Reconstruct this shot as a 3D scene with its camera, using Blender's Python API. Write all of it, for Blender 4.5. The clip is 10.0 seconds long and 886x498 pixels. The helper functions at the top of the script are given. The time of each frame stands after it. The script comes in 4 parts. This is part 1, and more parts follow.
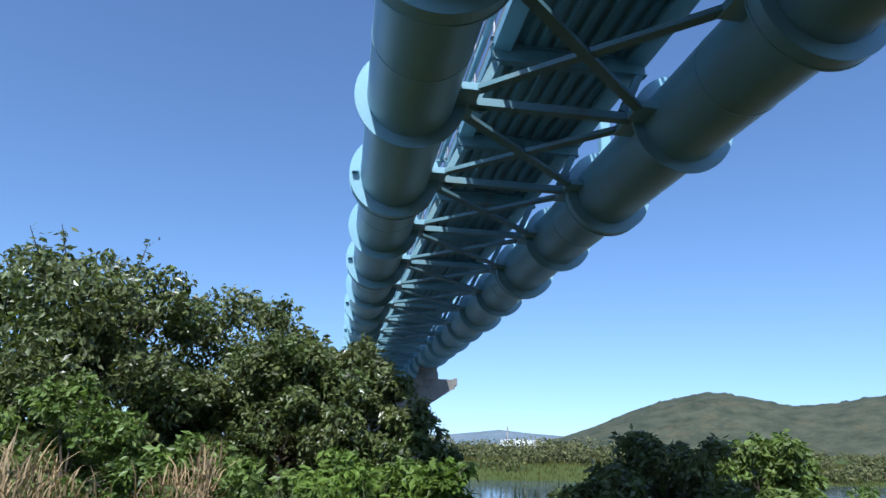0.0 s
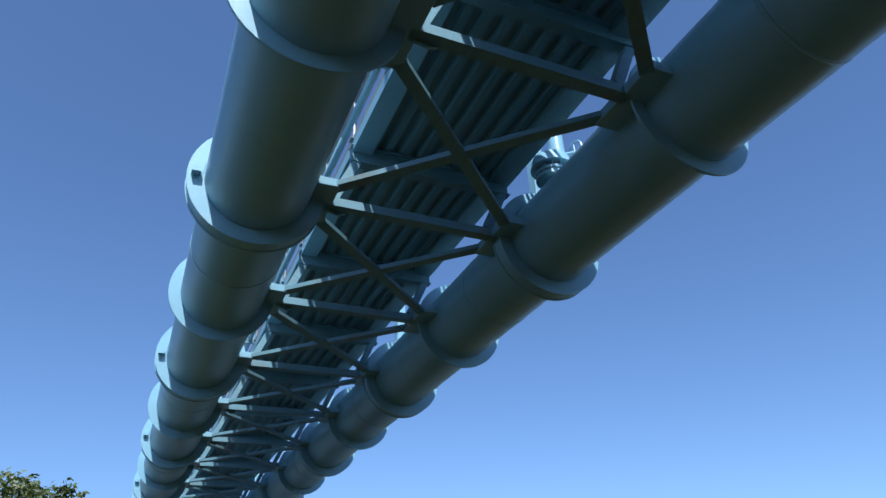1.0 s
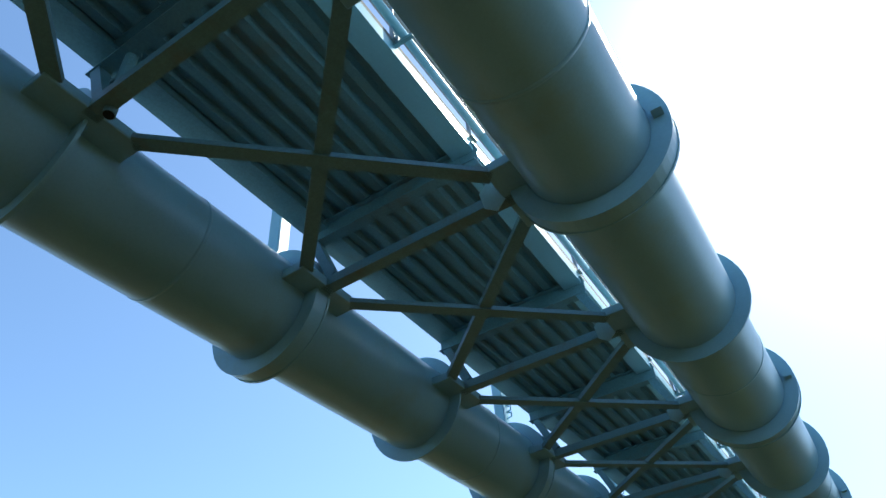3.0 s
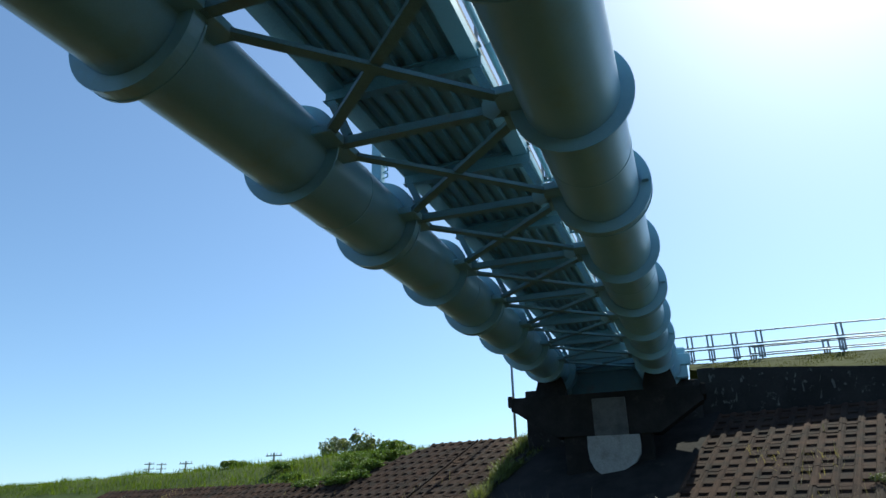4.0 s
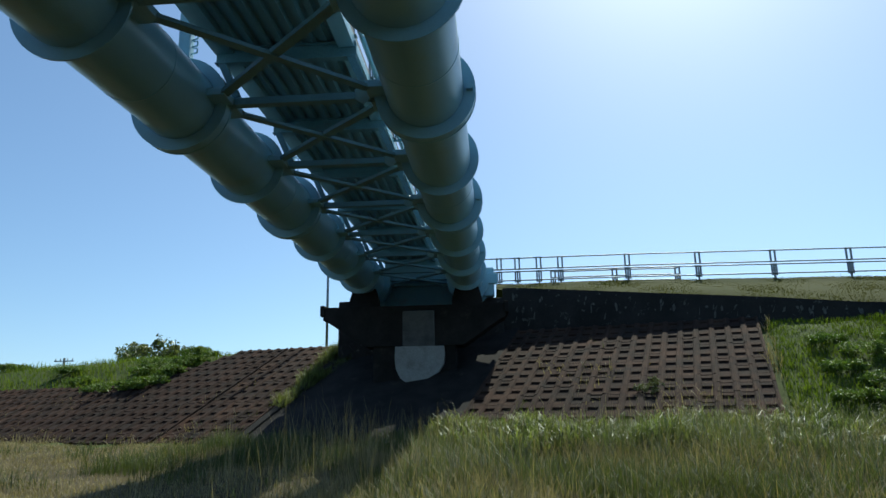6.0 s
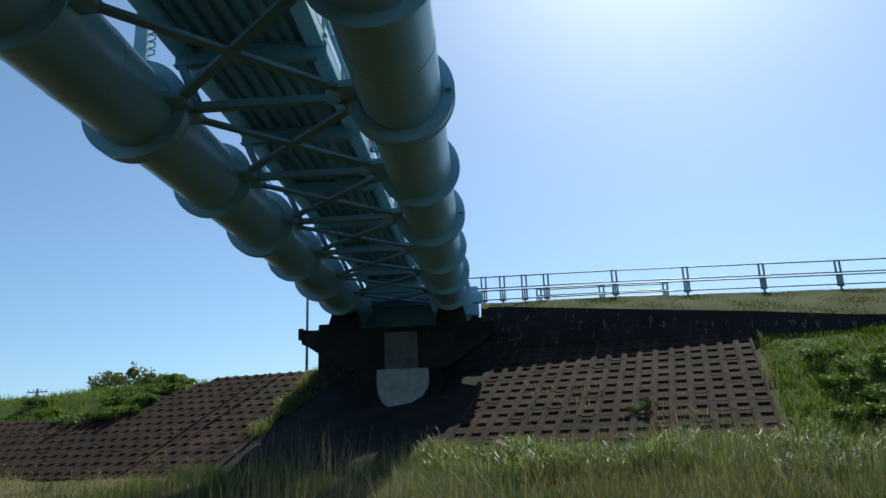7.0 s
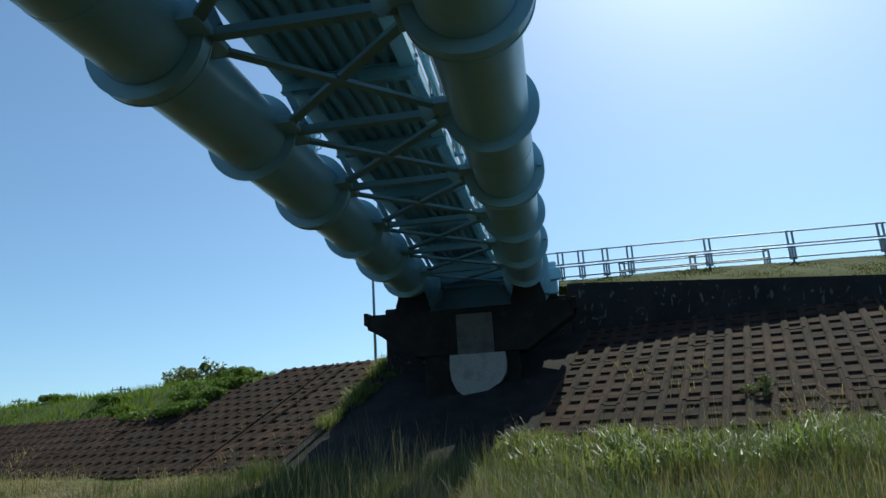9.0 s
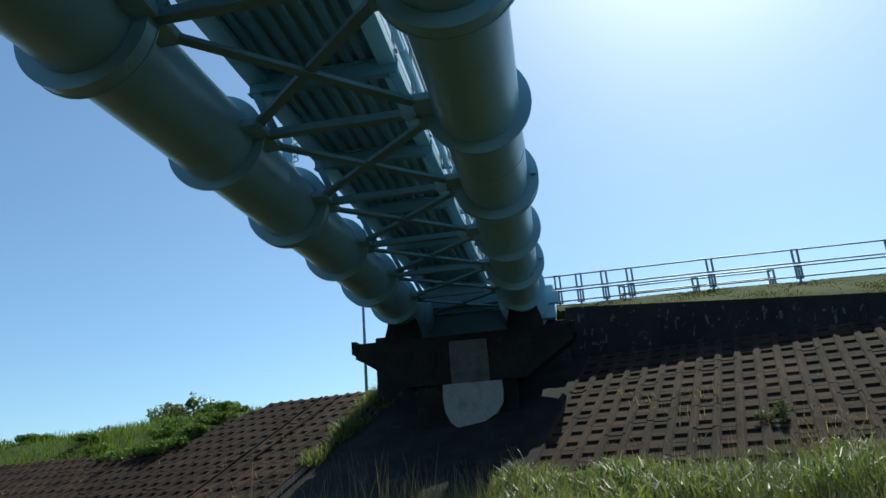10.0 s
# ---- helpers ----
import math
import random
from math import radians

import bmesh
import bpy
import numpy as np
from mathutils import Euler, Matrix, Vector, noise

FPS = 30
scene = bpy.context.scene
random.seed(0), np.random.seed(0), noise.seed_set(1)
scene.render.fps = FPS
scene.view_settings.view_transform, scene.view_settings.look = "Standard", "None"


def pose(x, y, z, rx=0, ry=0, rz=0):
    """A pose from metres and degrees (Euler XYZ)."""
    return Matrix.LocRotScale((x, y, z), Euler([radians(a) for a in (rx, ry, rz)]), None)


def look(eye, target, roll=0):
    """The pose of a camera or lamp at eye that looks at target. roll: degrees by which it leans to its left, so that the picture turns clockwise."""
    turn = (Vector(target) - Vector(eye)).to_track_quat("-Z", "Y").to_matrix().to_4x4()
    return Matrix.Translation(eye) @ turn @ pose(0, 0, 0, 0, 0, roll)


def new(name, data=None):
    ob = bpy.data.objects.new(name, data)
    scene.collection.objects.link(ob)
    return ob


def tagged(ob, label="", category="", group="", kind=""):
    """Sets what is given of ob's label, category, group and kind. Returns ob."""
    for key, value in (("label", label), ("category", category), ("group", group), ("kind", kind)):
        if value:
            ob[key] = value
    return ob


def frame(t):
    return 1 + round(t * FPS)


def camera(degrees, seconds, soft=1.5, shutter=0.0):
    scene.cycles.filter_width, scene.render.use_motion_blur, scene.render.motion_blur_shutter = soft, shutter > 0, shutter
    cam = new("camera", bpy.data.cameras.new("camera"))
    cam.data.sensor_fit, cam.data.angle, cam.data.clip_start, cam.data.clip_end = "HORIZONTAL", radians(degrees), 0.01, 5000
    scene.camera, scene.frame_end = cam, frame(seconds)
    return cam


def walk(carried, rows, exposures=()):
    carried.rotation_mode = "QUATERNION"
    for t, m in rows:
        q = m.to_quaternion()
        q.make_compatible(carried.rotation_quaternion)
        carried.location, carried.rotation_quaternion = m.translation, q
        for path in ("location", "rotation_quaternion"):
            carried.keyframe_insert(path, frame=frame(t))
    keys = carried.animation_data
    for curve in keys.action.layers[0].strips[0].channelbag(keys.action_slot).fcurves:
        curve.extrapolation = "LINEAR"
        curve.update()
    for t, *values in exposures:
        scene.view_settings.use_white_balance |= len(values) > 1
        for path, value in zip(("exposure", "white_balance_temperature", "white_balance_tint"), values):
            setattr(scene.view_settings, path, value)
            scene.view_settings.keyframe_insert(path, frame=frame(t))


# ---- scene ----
# x: across the bridge, y: along it towards the levee, z: up; metres.
cam = camera(66.95, 10.0, soft=1.5)

# seconds, eye, heading, tilt, lean in degrees
ROWS = [
    (0.0, 0.680, -3.500, 1.760, 171.95, 16.15, 1.70),
    (0.5, 0.810, -2.120, 1.676, 169.41, 14.91, 1.49),
    (1.0, 0.777, -2.021, 1.659, 155.15, 29.91, -2.77),
    (1.5, 0.872, -1.655, 1.651, 108.98, 46.91, -7.51),
    (1.8, 0.905, -1.664, 1.651, 82.01, 50.74, -8.73),
    (2.0, 0.941, -1.673, 1.650, 66.16, 51.40, -8.77),
    (2.2, 0.898, -1.626, 1.662, 54.23, 51.10, -9.60),
    (3.3, 0.780, -1.529, 1.706, 24.35, 35.17, -4.42),
    (3.5, 0.795, -1.513, 1.720, 24.57, 29.73, -2.61),
    (4.0, 0.835, -1.474, 1.721, 19.22, 20.20, -1.52),
    (4.5, 0.852, -1.492, 1.661, 14.12, 16.77, -1.13),
    (5.0, 0.886, -1.486, 1.610, 11.05, 13.20, -0.01),
    (5.5, 0.934, -1.334, 1.542, 6.12, 12.32, 0.60),
    (7.0, 0.964, -0.174, 1.594, 2.64, 14.73, -2.29),
    (7.5, 0.847, 0.329, 1.599, 10.88, 14.90, 0.18),
    (8.0, 0.752, 0.912, 1.623, 7.25, 13.70, -4.52),
    (8.5, 0.659, 1.478, 1.614, 7.86, 14.47, -2.99),
    (9.0, 0.582, 2.022, 1.616, 8.50, 14.14, -3.43),
    (9.5, 0.581, 2.604, 1.601, 5.60, 16.40, -3.91),
    (10.0, 0.565, 3.179, 1.606, 7.98, 16.84, -4.43),
]


def camera_row(t, x, y, z, yaw, pitch, lean):
    a, b = radians(yaw), radians(pitch)
    way = Vector((-math.sin(a) * math.cos(b), math.cos(a) * math.cos(b), math.sin(b)))
    return t, look((x, y, z), Vector((x, y, z)) + way, lean)


# seconds, stops, kelvin, tint
EXPOSURES = [
    (0.0, 0.48, 5600, 10), (1.0, 0.33, 5600, 10), (1.5, 0.55, 5700, 8), (2.0, 1.25, 6000, 2), (2.2, 1.3, 6100, 1), (3.3, 1.0, 6350, 0),
    (3.5, 0.88, 6350, 0), (4.0, 0.48, 6250, -1), (4.5, 0.32, 6250, -2), (5.5, 0.25, 6300, -2), (7.0, 0.08, 6200, -2), (8.0, 0.1, 6200, -4), (10.0, 0.18, 6150, -6),
]
walk(cam, [camera_row(*r) for r in ROWS], EXPOSURES)

# ---- light ----
SUN_AZ, SUN_EL = 20.0, 50.0
world = bpy.data.worlds.new("sky")
scene.world = world
world.use_nodes = True
wn, wl = world.node_tree.nodes, world.node_tree.links
sky = wn.new("ShaderNodeTexSky")
sky.sky_type = "NISHITA"
sky.sun_disc = False
sky.sun_elevation, sky.sun_rotation = radians(SUN_EL), radians(SUN_AZ)
sky.air_density, sky.dust_density, sky.ozone_density = 1.0, 0.74, 4.5
# dry clear air: the haze at the horizon stays thin
sky_way = wn.new("ShaderNodeTexCoord")
lift = wn.new("ShaderNodeVectorMath")
lift.operation = "ADD"
lift.inputs[1].default_value = (0.0, 0.0, 0.06)
wl.new(sky_way.outputs["Generated"], lift.inputs[0])
wl.new(lift.outputs["Vector"], sky.inputs["Vector"])
wl.new(sky.outputs[0], wn["Background"].inputs["Color"])
wn["Background"].inputs["Strength"].default_value = 0.13
sun = new("sun", bpy.data.lights.new("sun", "SUN"))
sun.data.energy, sun.data.angle, sun.data.color = 5.0, radians(0.53), (1.0, 0.95, 0.86)
sun_way = Vector((math.sin(radians(SUN_AZ)) * math.cos(radians(SUN_EL)), math.cos(radians(SUN_AZ)) * math.cos(radians(SUN_EL)), math.sin(radians(SUN_EL))))
sun.matrix_world = look(sun_way * 100, (0, 0, 0))


# ---- materials ----
def material(name, c1, c2, scale=3.0, rough=0.6, bump=0.15, fine=30.0, metal=0.0, island=0.0, piece=0.0, coords="Object", stains=None, spec=0.5, trans=0.0, speck=0.6):
    """A surface of two mixed tones with coarse and fine variation, relief, and, if given, (colour, scale, amount) stains."""
    m = bpy.data.materials.new(name)
    m.use_nodes = True
    n, l = m.node_tree.nodes, m.node_tree.links
    b = n["Principled BSDF"]
    b.inputs["Metallic"].default_value = metal
    b.inputs["Specular IOR Level"].default_value = spec
    co = n.new("ShaderNodeTexCoord").outputs[coords]
    if coords == "Object":
        geo = n.new("ShaderNodeNewGeometry")
        co = geo.outputs["Position"]

    def tex(s, detail=6.0, rgh=0.6):
        t = n.new("ShaderNodeTexNoise")
        t.inputs["Scale"].default_value, t.inputs["Detail"].default_value, t.inputs["Roughness"].default_value = s, detail, rgh
        l.new(co, t.inputs["Vector"])
        return t.outputs["Fac"]

    def ramp(fac, a, z):
        r = n.new("ShaderNodeMapRange")
        r.inputs["From Min"].default_value, r.inputs["From Max"].default_value = a, z
        l.new(fac, r.inputs["Value"])
        return r.outputs["Result"]

    def mix(fac, a, z, kind="MIX"):
        x = n.new("ShaderNodeMix")
        x.data_type, x.blend_type = "RGBA", kind
        for sock, v in ((x.inputs["Factor"], fac), (x.inputs[6], a), (x.inputs[7], z)):
            if hasattr(v, "node"):
                l.new(v, sock)
            elif isinstance(v, (int, float)):
                sock.default_value = v
            else:
                sock.default_value = (*v, 1.0)
        return x.outputs[2]

    coarse, grain = tex(scale), tex(fine, 4.0)
    col = mix(ramp(coarse, 0.35, 0.65), c1, c2)
    dark, light = tuple(0.72 * v for v in (1, 1, 1)), (1.18, 1.18, 1.18)
    col = mix(speck, col, mix(ramp(grain, 0.3, 0.7), dark, light), "MULTIPLY")
    if island or piece:
        if island:
            g = n.new("ShaderNodeNewGeometry").outputs["Random Per Island"]
        else:
            g = n.new("ShaderNodeObjectInfo").outputs["Random"]
        k = max(island, piece)
        col = mix(1.0, col, mix(g, (1 - k, 1 - k, 1 - k), (1 + k, 1 + k, 1 + 0.6 * k)), "MULTIPLY")
    if stains:
        col = mix(ramp(tex(stains[1], 8.0, 0.7), 0.62 - stains[2] * 0.3, 0.75), col, stains[0])
    l.new(col, b.inputs["Base Color"])
    r = ramp(grain, 0.2, 0.8)
    rr = n.new("ShaderNodeMapRange")
    rr.inputs["To Min"].default_value, rr.inputs["To Max"].default_value = rough - 0.08, min(1.0, rough + 0.1)
    l.new(r, rr.inputs["Value"])
    l.new(rr.outputs["Result"], b.inputs["Roughness"])
    if bump:
        bp = n.new("ShaderNodeBump")
        bp.inputs["Strength"].default_value, bp.inputs["Distance"].default_value = bump, 0.02
        l.new(grain, bp.inputs["Height"])
        l.new(bp.outputs["Normal"], b.inputs["Normal"])
    if trans:
        t = n.new("ShaderNodeBsdfTranslucent")
        l.new(mix(1.0, col, (1.25, 1.3, 0.6), "MULTIPLY"), t.inputs["Color"])
        x = n.new("ShaderNodeMixShader")
        x.inputs["Fac"].default_value = trans
        l.new(b.outputs[0], x.inputs[1])
        l.new(t.outputs[0], x.inputs[2])
        l.new(x.outputs[0], n["Material Output"].inputs["Surface"])
    return m


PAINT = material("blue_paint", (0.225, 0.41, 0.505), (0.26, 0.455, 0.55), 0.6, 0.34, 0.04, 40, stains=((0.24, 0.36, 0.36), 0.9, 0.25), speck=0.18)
# Darker copies of the bridge paint, with the underside's shade put into the colour.
PAINT_SHADED = material("shaded_blue_paint", (0.13, 0.255, 0.30), (0.155, 0.285, 0.335), 0.8, 0.5, 0.06, 40, stains=((0.16, 0.17, 0.14), 1.3, 0.3))
DECK_SHADED = material("shaded_deck_paint", (0.13, 0.245, 0.28), (0.155, 0.275, 0.31), 0.8, 0.45, 0.06, 40, stains=((0.16, 0.20, 0.19), 1.1, 0.25))
SOOT = material("sooty_concrete", (0.13, 0.125, 0.115), (0.095, 0.09, 0.085), 1.2, 0.92, 0.3, 16, stains=((0.05, 0.048, 0.045), 1.4, 0.4))
LIME = material("lime_runs", (0.125, 0.12, 0.11), (0.085, 0.082, 0.077), 4.0, 0.9, 0, 30)
RUST = material("rusty_steel", (0.12, 0.06, 0.035), (0.08, 0.05, 0.04), 6, 0.8, 0.3, 60)
GALV = material("galvanised_steel", (0.22, 0.24, 0.26), (0.27, 0.29, 0.31), 3, 0.45, 0.05, 50, metal=0.3)
CONCRETE = material("weathered_concrete", (0.30, 0.285, 0.26), (0.22, 0.205, 0.185), 0.9, 0.9, 0.4, 14, stains=((0.07, 0.062, 0.055), 0.7, 0.6))
PALE = material("pale_concrete", (0.336, 0.328, 0.312), (0.288, 0.280, 0.264), 1.5, 0.9, 0.3, 18, stains=((0.160, 0.152, 0.136), 2.0, 0.3))
BLOCK = material("revetment_concrete", (0.066, 0.037, 0.027), (0.038, 0.024, 0.019), 0.9, 0.95, 0.7, 16, piece=0.30, stains=((0.030, 0.028, 0.024), 1.4, 0.6), spec=0.1)
# Sooted concrete; on the apron this tone also paints in the bridge's shade.
PIERDARK = material("sooted_shaded_concrete", (0.034, 0.031, 0.029), (0.020, 0.019, 0.018), 1.1, 0.93, 0.4, 12, stains=((0.07, 0.062, 0.052), 0.8, 0.12), spec=0.12)
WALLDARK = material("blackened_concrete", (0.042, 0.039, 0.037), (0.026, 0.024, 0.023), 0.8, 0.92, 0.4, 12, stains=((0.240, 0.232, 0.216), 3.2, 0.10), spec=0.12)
SOIL = material("ground_soil", (0.085, 0.068, 0.036), (0.055, 0.046, 0.024), 0.35, 0.97, 0.6, 9, stains=((0.12, 0.098, 0.055), 0.25, 0.35), spec=0.12)
SLOPE = material("levee_turf", (0.050, 0.072, 0.016), (0.070, 0.088, 0.024), 0.3, 0.95, 0.6, 8, spec=0.15)
DRYTURF = material("dry_turf", (0.075, 0.077, 0.028), (0.06, 0.066, 0.022), 0.4, 0.95, 0.6, 9, spec=0.08)
# Extra dark so the unseen ground throws less light up onto the pipes.
BOUNCE_GRASS = material("bounce_dimming_grass", (0.030, 0.034, 0.010), (0.044, 0.042, 0.014), 0.4, 0.7, 0, 20, island=0.3, trans=0.3, spec=0.2)
GRASS = material("green_grass", (0.058, 0.080, 0.022), (0.09, 0.105, 0.035), 0.5, 0.62, 0, 20, island=0.4, trans=0.35)
REED = material("tall_grass", (0.080, 0.102, 0.044), (0.118, 0.126, 0.066), 0.35, 0.6, 0, 20, island=0.4, trans=0.35)
BROADGRASS = material("broad_grass", (0.105, 0.14, 0.052), (0.165, 0.18, 0.085), 0.6, 0.5, 0, 20, island=0.6, trans=0.4, spec=0.42)
LUSH = material("lush_levee_grass", (0.092, 0.138, 0.016), (0.132, 0.175, 0.028), 0.3, 0.7, 0, 20, island=0.35, trans=0.4, spec=0.12)
DRY = material("dry_grass", (0.25, 0.20, 0.122), (0.32, 0.265, 0.175), 0.5, 0.75, 0, 20, island=0.35, trans=0.3)
DRYGREEN = material("dry_green_turf", (0.082, 0.088, 0.026), (0.115, 0.108, 0.038), 0.4, 0.75, 0, 20, island=0.3, trans=0.3, spec=0.08)
RUSSET = material("russet_weed", (0.26, 0.18, 0.10), (0.34, 0.25, 0.15), 0.9, 0.7, 0, 20, island=0.35, trans=0.25)
LEAF = material("dark_leaves", (0.084, 0.118, 0.038), (0.145, 0.16, 0.072), 0.8, 0.34, 0, 20, island=0.55, trans=0.28)
LEAF_LIGHT = material("light_leaves", (0.095, 0.155, 0.028), (0.135, 0.19, 0.042), 0.8, 0.48, 0, 20, island=0.4, trans=0.3, spec=0.25)
WOODS = material("far_woods", (0.09, 0.10, 0.038), (0.14, 0.14, 0.066), 0.8, 0.85, 0, 20, island=0.5, trans=0.2)
LEAF_MID = material("river_leaves", (0.10, 0.155, 0.034), (0.135, 0.185, 0.05), 0.8, 0.45, 0, 20, island=0.45, trans=0.3, spec=0.4)
BARK = material("bark", (0.11, 0.085, 0.06), (0.07, 0.055, 0.04), 4, 0.9, 0.6, 30)
HILL = material("wooded_hill", (0.040, 0.050, 0.034), (0.078, 0.086, 0.058), 0.03, 1.0, 0, 0.16, stains=((0.10, 0.085, 0.05), 0.02, 0.35), spec=0.1)
# Bluish tone stands in for distance haze; no haze is rendered.
FARHILL_HAZE = material("far_hill_haze_tint", (0.13, 0.17, 0.20), (0.16, 0.20, 0.23), 0.004, 1.0, 0, 0.03, spec=0.1)
WHITE = material("white_cladding", (0.75, 0.76, 0.78), (0.7, 0.71, 0.73), 0.1, 0.6, 0, 2)
WATER = material("river_water", (0.05, 0.08, 0.10), (0.06, 0.09, 0.11), 0.05, 0.08, 0.25, 1.2)
WOOD = material("pole_concrete", (0.30, 0.29, 0.27), (0.25, 0.24, 0.22), 2, 0.9, 0.2, 20)


# ---- mesh helpers ----
def mesh_of(name, verts, faces, mat, smooth=False):
    """A mesh from arrays of corners and of equal-sided faces."""
    v, f = np.asarray(verts, dtype=np.float32), np.asarray(faces, dtype=np.int32)
    me = bpy.data.meshes.new(name)
    me.vertices.add(len(v))
    me.vertices.foreach_set("co", v.ravel())
    me.loops.add(f.size)
    me.loops.foreach_set("vertex_index", f.ravel())
    me.polygons.add(len(f))
    me.polygons.foreach_set("loop_start", np.arange(0, f.size, f.shape[1], dtype=np.int32))
    me.update(calc_edges=True)
    me.polygons.foreach_set("use_smooth", np.full(len(f), smooth))
    me.materials.append(mat)
    me.validate()
    return me


def bm_mesh(name, bm, mat, smooth=False):
    bmesh.ops.recalc_face_normals(bm, faces=bm.faces)
    me = bpy.data.meshes.new(name)
    bm.to_mesh(me)
    bm.free()
    for p in me.polygons:
        p.use_smooth = smooth
    me.materials.append(mat)
    return me


def piece(name, me, parent, m=None, label=""):
    """One mesh object under a thing or a part."""
    ob = new(name, me)
    ob.parent = parent
    if m is not None:
        ob.matrix_basis = m
    return tagged(ob, label) if label else ob


def part(name, bm, mat, parent, label="", smooth=False, m=None):
    return piece(name, bm_mesh(name, bm, mat, smooth), parent, m, label)


def empty(name, x=0.0, y=0.0, z=0.0, label="", category="", group="", kind=""):
    ob = new(name)
    ob.location = (x, y, z)
    return tagged(ob, label, category, group, kind)


def add_box(bm, x0, x1, y0, y1, z0, z1, bevel=0.0):
    r = bmesh.ops.create_cube(bm, size=1.0, matrix=Matrix.LocRotScale(((x0 + x1) / 2, (y0 + y1) / 2, (z0 + z1) / 2), None, (x1 - x0, y1 - y0, z1 - z0)))
    if bevel:
        es = list({e for v in r["verts"] for e in v.link_edges})
        bmesh.ops.bevel(bm, geom=es, offset=bevel, segments=1, affect="EDGES")


def box_bm(x0, x1, y0, y1, z0, z1, bevel=0.0):
    bm = bmesh.new()
    add_box(bm, x0, x1, y0, y1, z0, z1, bevel)
    return bm


def add_beam(bm, a, b, w, h, shape="box", t=0.014):
    """A straight member from a to b: a box, an I or a C, w wide and h deep."""
    a, b = Vector(a), Vector(b)
    way = (b - a).normalized()
    side = way.cross(Vector((0, 0, 1)))
    side = side.normalized() if side.length > 1e-4 else Vector((1, 0, 0))
    up = side.cross(way)
    p, q, k = w / 2, h / 2, t / 2
    if shape == "I":
        o = [(-p, -q), (p, -q), (p, -q + t), (k, -q + t), (k, q - t), (p, q - t), (p, q), (-p, q), (-p, q - t), (-k, q - t), (-k, -q + t), (-p, -q + t)]
    else:
        o = [(-p, -q), (p, -q), (p, q), (-p, q)]
    lo, hi = [bm.verts.new(a + side * s + up * u) for s, u in o], [bm.verts.new(b + side * s + up * u) for s, u in o]
    bm.faces.new(lo[::-1]), bm.faces.new(hi)
    for i in range(len(o)):
        j = (i + 1) % len(o)
        bm.faces.new((lo[i], lo[j], hi[j], hi[i]))


def beam_bm(a, b, w, h, shape="box", t=0.014):
    bm = bmesh.new()
    add_beam(bm, a, b, w, h, shape, t)
    return bm


def add_rod(bm, a, b, r0, r1=None, n=10):
    a, b = Vector(a), Vector(b)
    q = (b - a).to_track_quat("Z", "Y").to_matrix().to_4x4()
    bmesh.ops.create_cone(bm, cap_ends=True, segments=n, radius1=r0, radius2=r0 if r1 is None else r1, depth=(b - a).length, matrix=Matrix.Translation((a + b) / 2) @ q)


def rod_bm(a, b, r0, r1=None, n=10):
    bm = bmesh.new()
    add_rod(bm, a, b, r0, r1, n)
    return bm


def add_disc_ring(bm, r0, r1, y0, y1, n=48):
    """A flat ring round the y axis."""
    loops = [[bm.verts.new((r * math.cos(2 * math.pi * i / n), y, r * math.sin(2 * math.pi * i / n))) for i in range(n)] for r, y in ((r0, y0), (r1, y0), (r1, y1), (r0, y1))]
    for k in range(4):
        for i in range(n):
            j = (i + 1) % n
            bm.faces.new((loops[k][i], loops[k][j], loops[(k + 1) % 4][j], loops[(k + 1) % 4][i]))


def prism_bm(outline, a0, a1, axis="y"):
    """An outline in the plane across the axis, drawn out along it."""
    bm = bmesh.new()

    def at(p, a):
        return (p[0], a, p[1]) if axis == "y" else (a, p[0], p[1]) if axis == "x" else (p[0], p[1], a)

    lo, hi = [bm.verts.new(at(p, a0)) for p in outline], [bm.verts.new(at(p, a1)) for p in outline]
    bm.faces.new(lo)
    bm.faces.new(hi[::-1])
    for i in range(len(outline)):
        j = (i + 1) % len(outline)
        bm.faces.new((lo[i], lo[j], hi[j], hi[i]))
    return bm


# ---- the lie of the land ----
SKEW = 0.32         # the levee runs askew to the bridge
TOE, CREST_Z = 18.92, 4.12


def smooth_step(a, b, v):
    s = np.clip((v - a) / (b - a), 0, 1)
    return s * s * (3 - 2 * s)


def ground_z(x, y):
    """Height of the ground, levee and river bed; takes arrays."""
    x, y = np.asarray(x, float), np.asarray(y, float)
    q = y + SKEW * x
    z = 0.25 * smooth_step(8, 17, q) + np.clip((q - TOE) * 0.45, 0, CREST_Z - 0.25 - np.clip((-x - 9) * 0.02, 0, 0.8))
    u = x * 0.952 - (y - TOE) * 0.305
    z = z - 0.2 * ((u > -39) & (u < 8.7) & (q > TOE + 0.3) & (q < 27.6))
    z = z - np.clip((q - 42) * 0.25, 0, 4.0)
    z = z - 2.9 * smooth_step(-18, -40, y - 0.1 * x) + 2.6 * smooth_step(-66, -90, y - 0.1 * x)
    z = z + 0.05 * np.sin(x * 0.9 + 1.3) * np.cos(y * 0.7) + 0.03 * np.sin(x * 2.3) * np.sin(y * 1.9 + 0.5)
    return z


def slope_z(x, y):
    return 0.25 + (y + SKEW * x - TOE) * 0.45


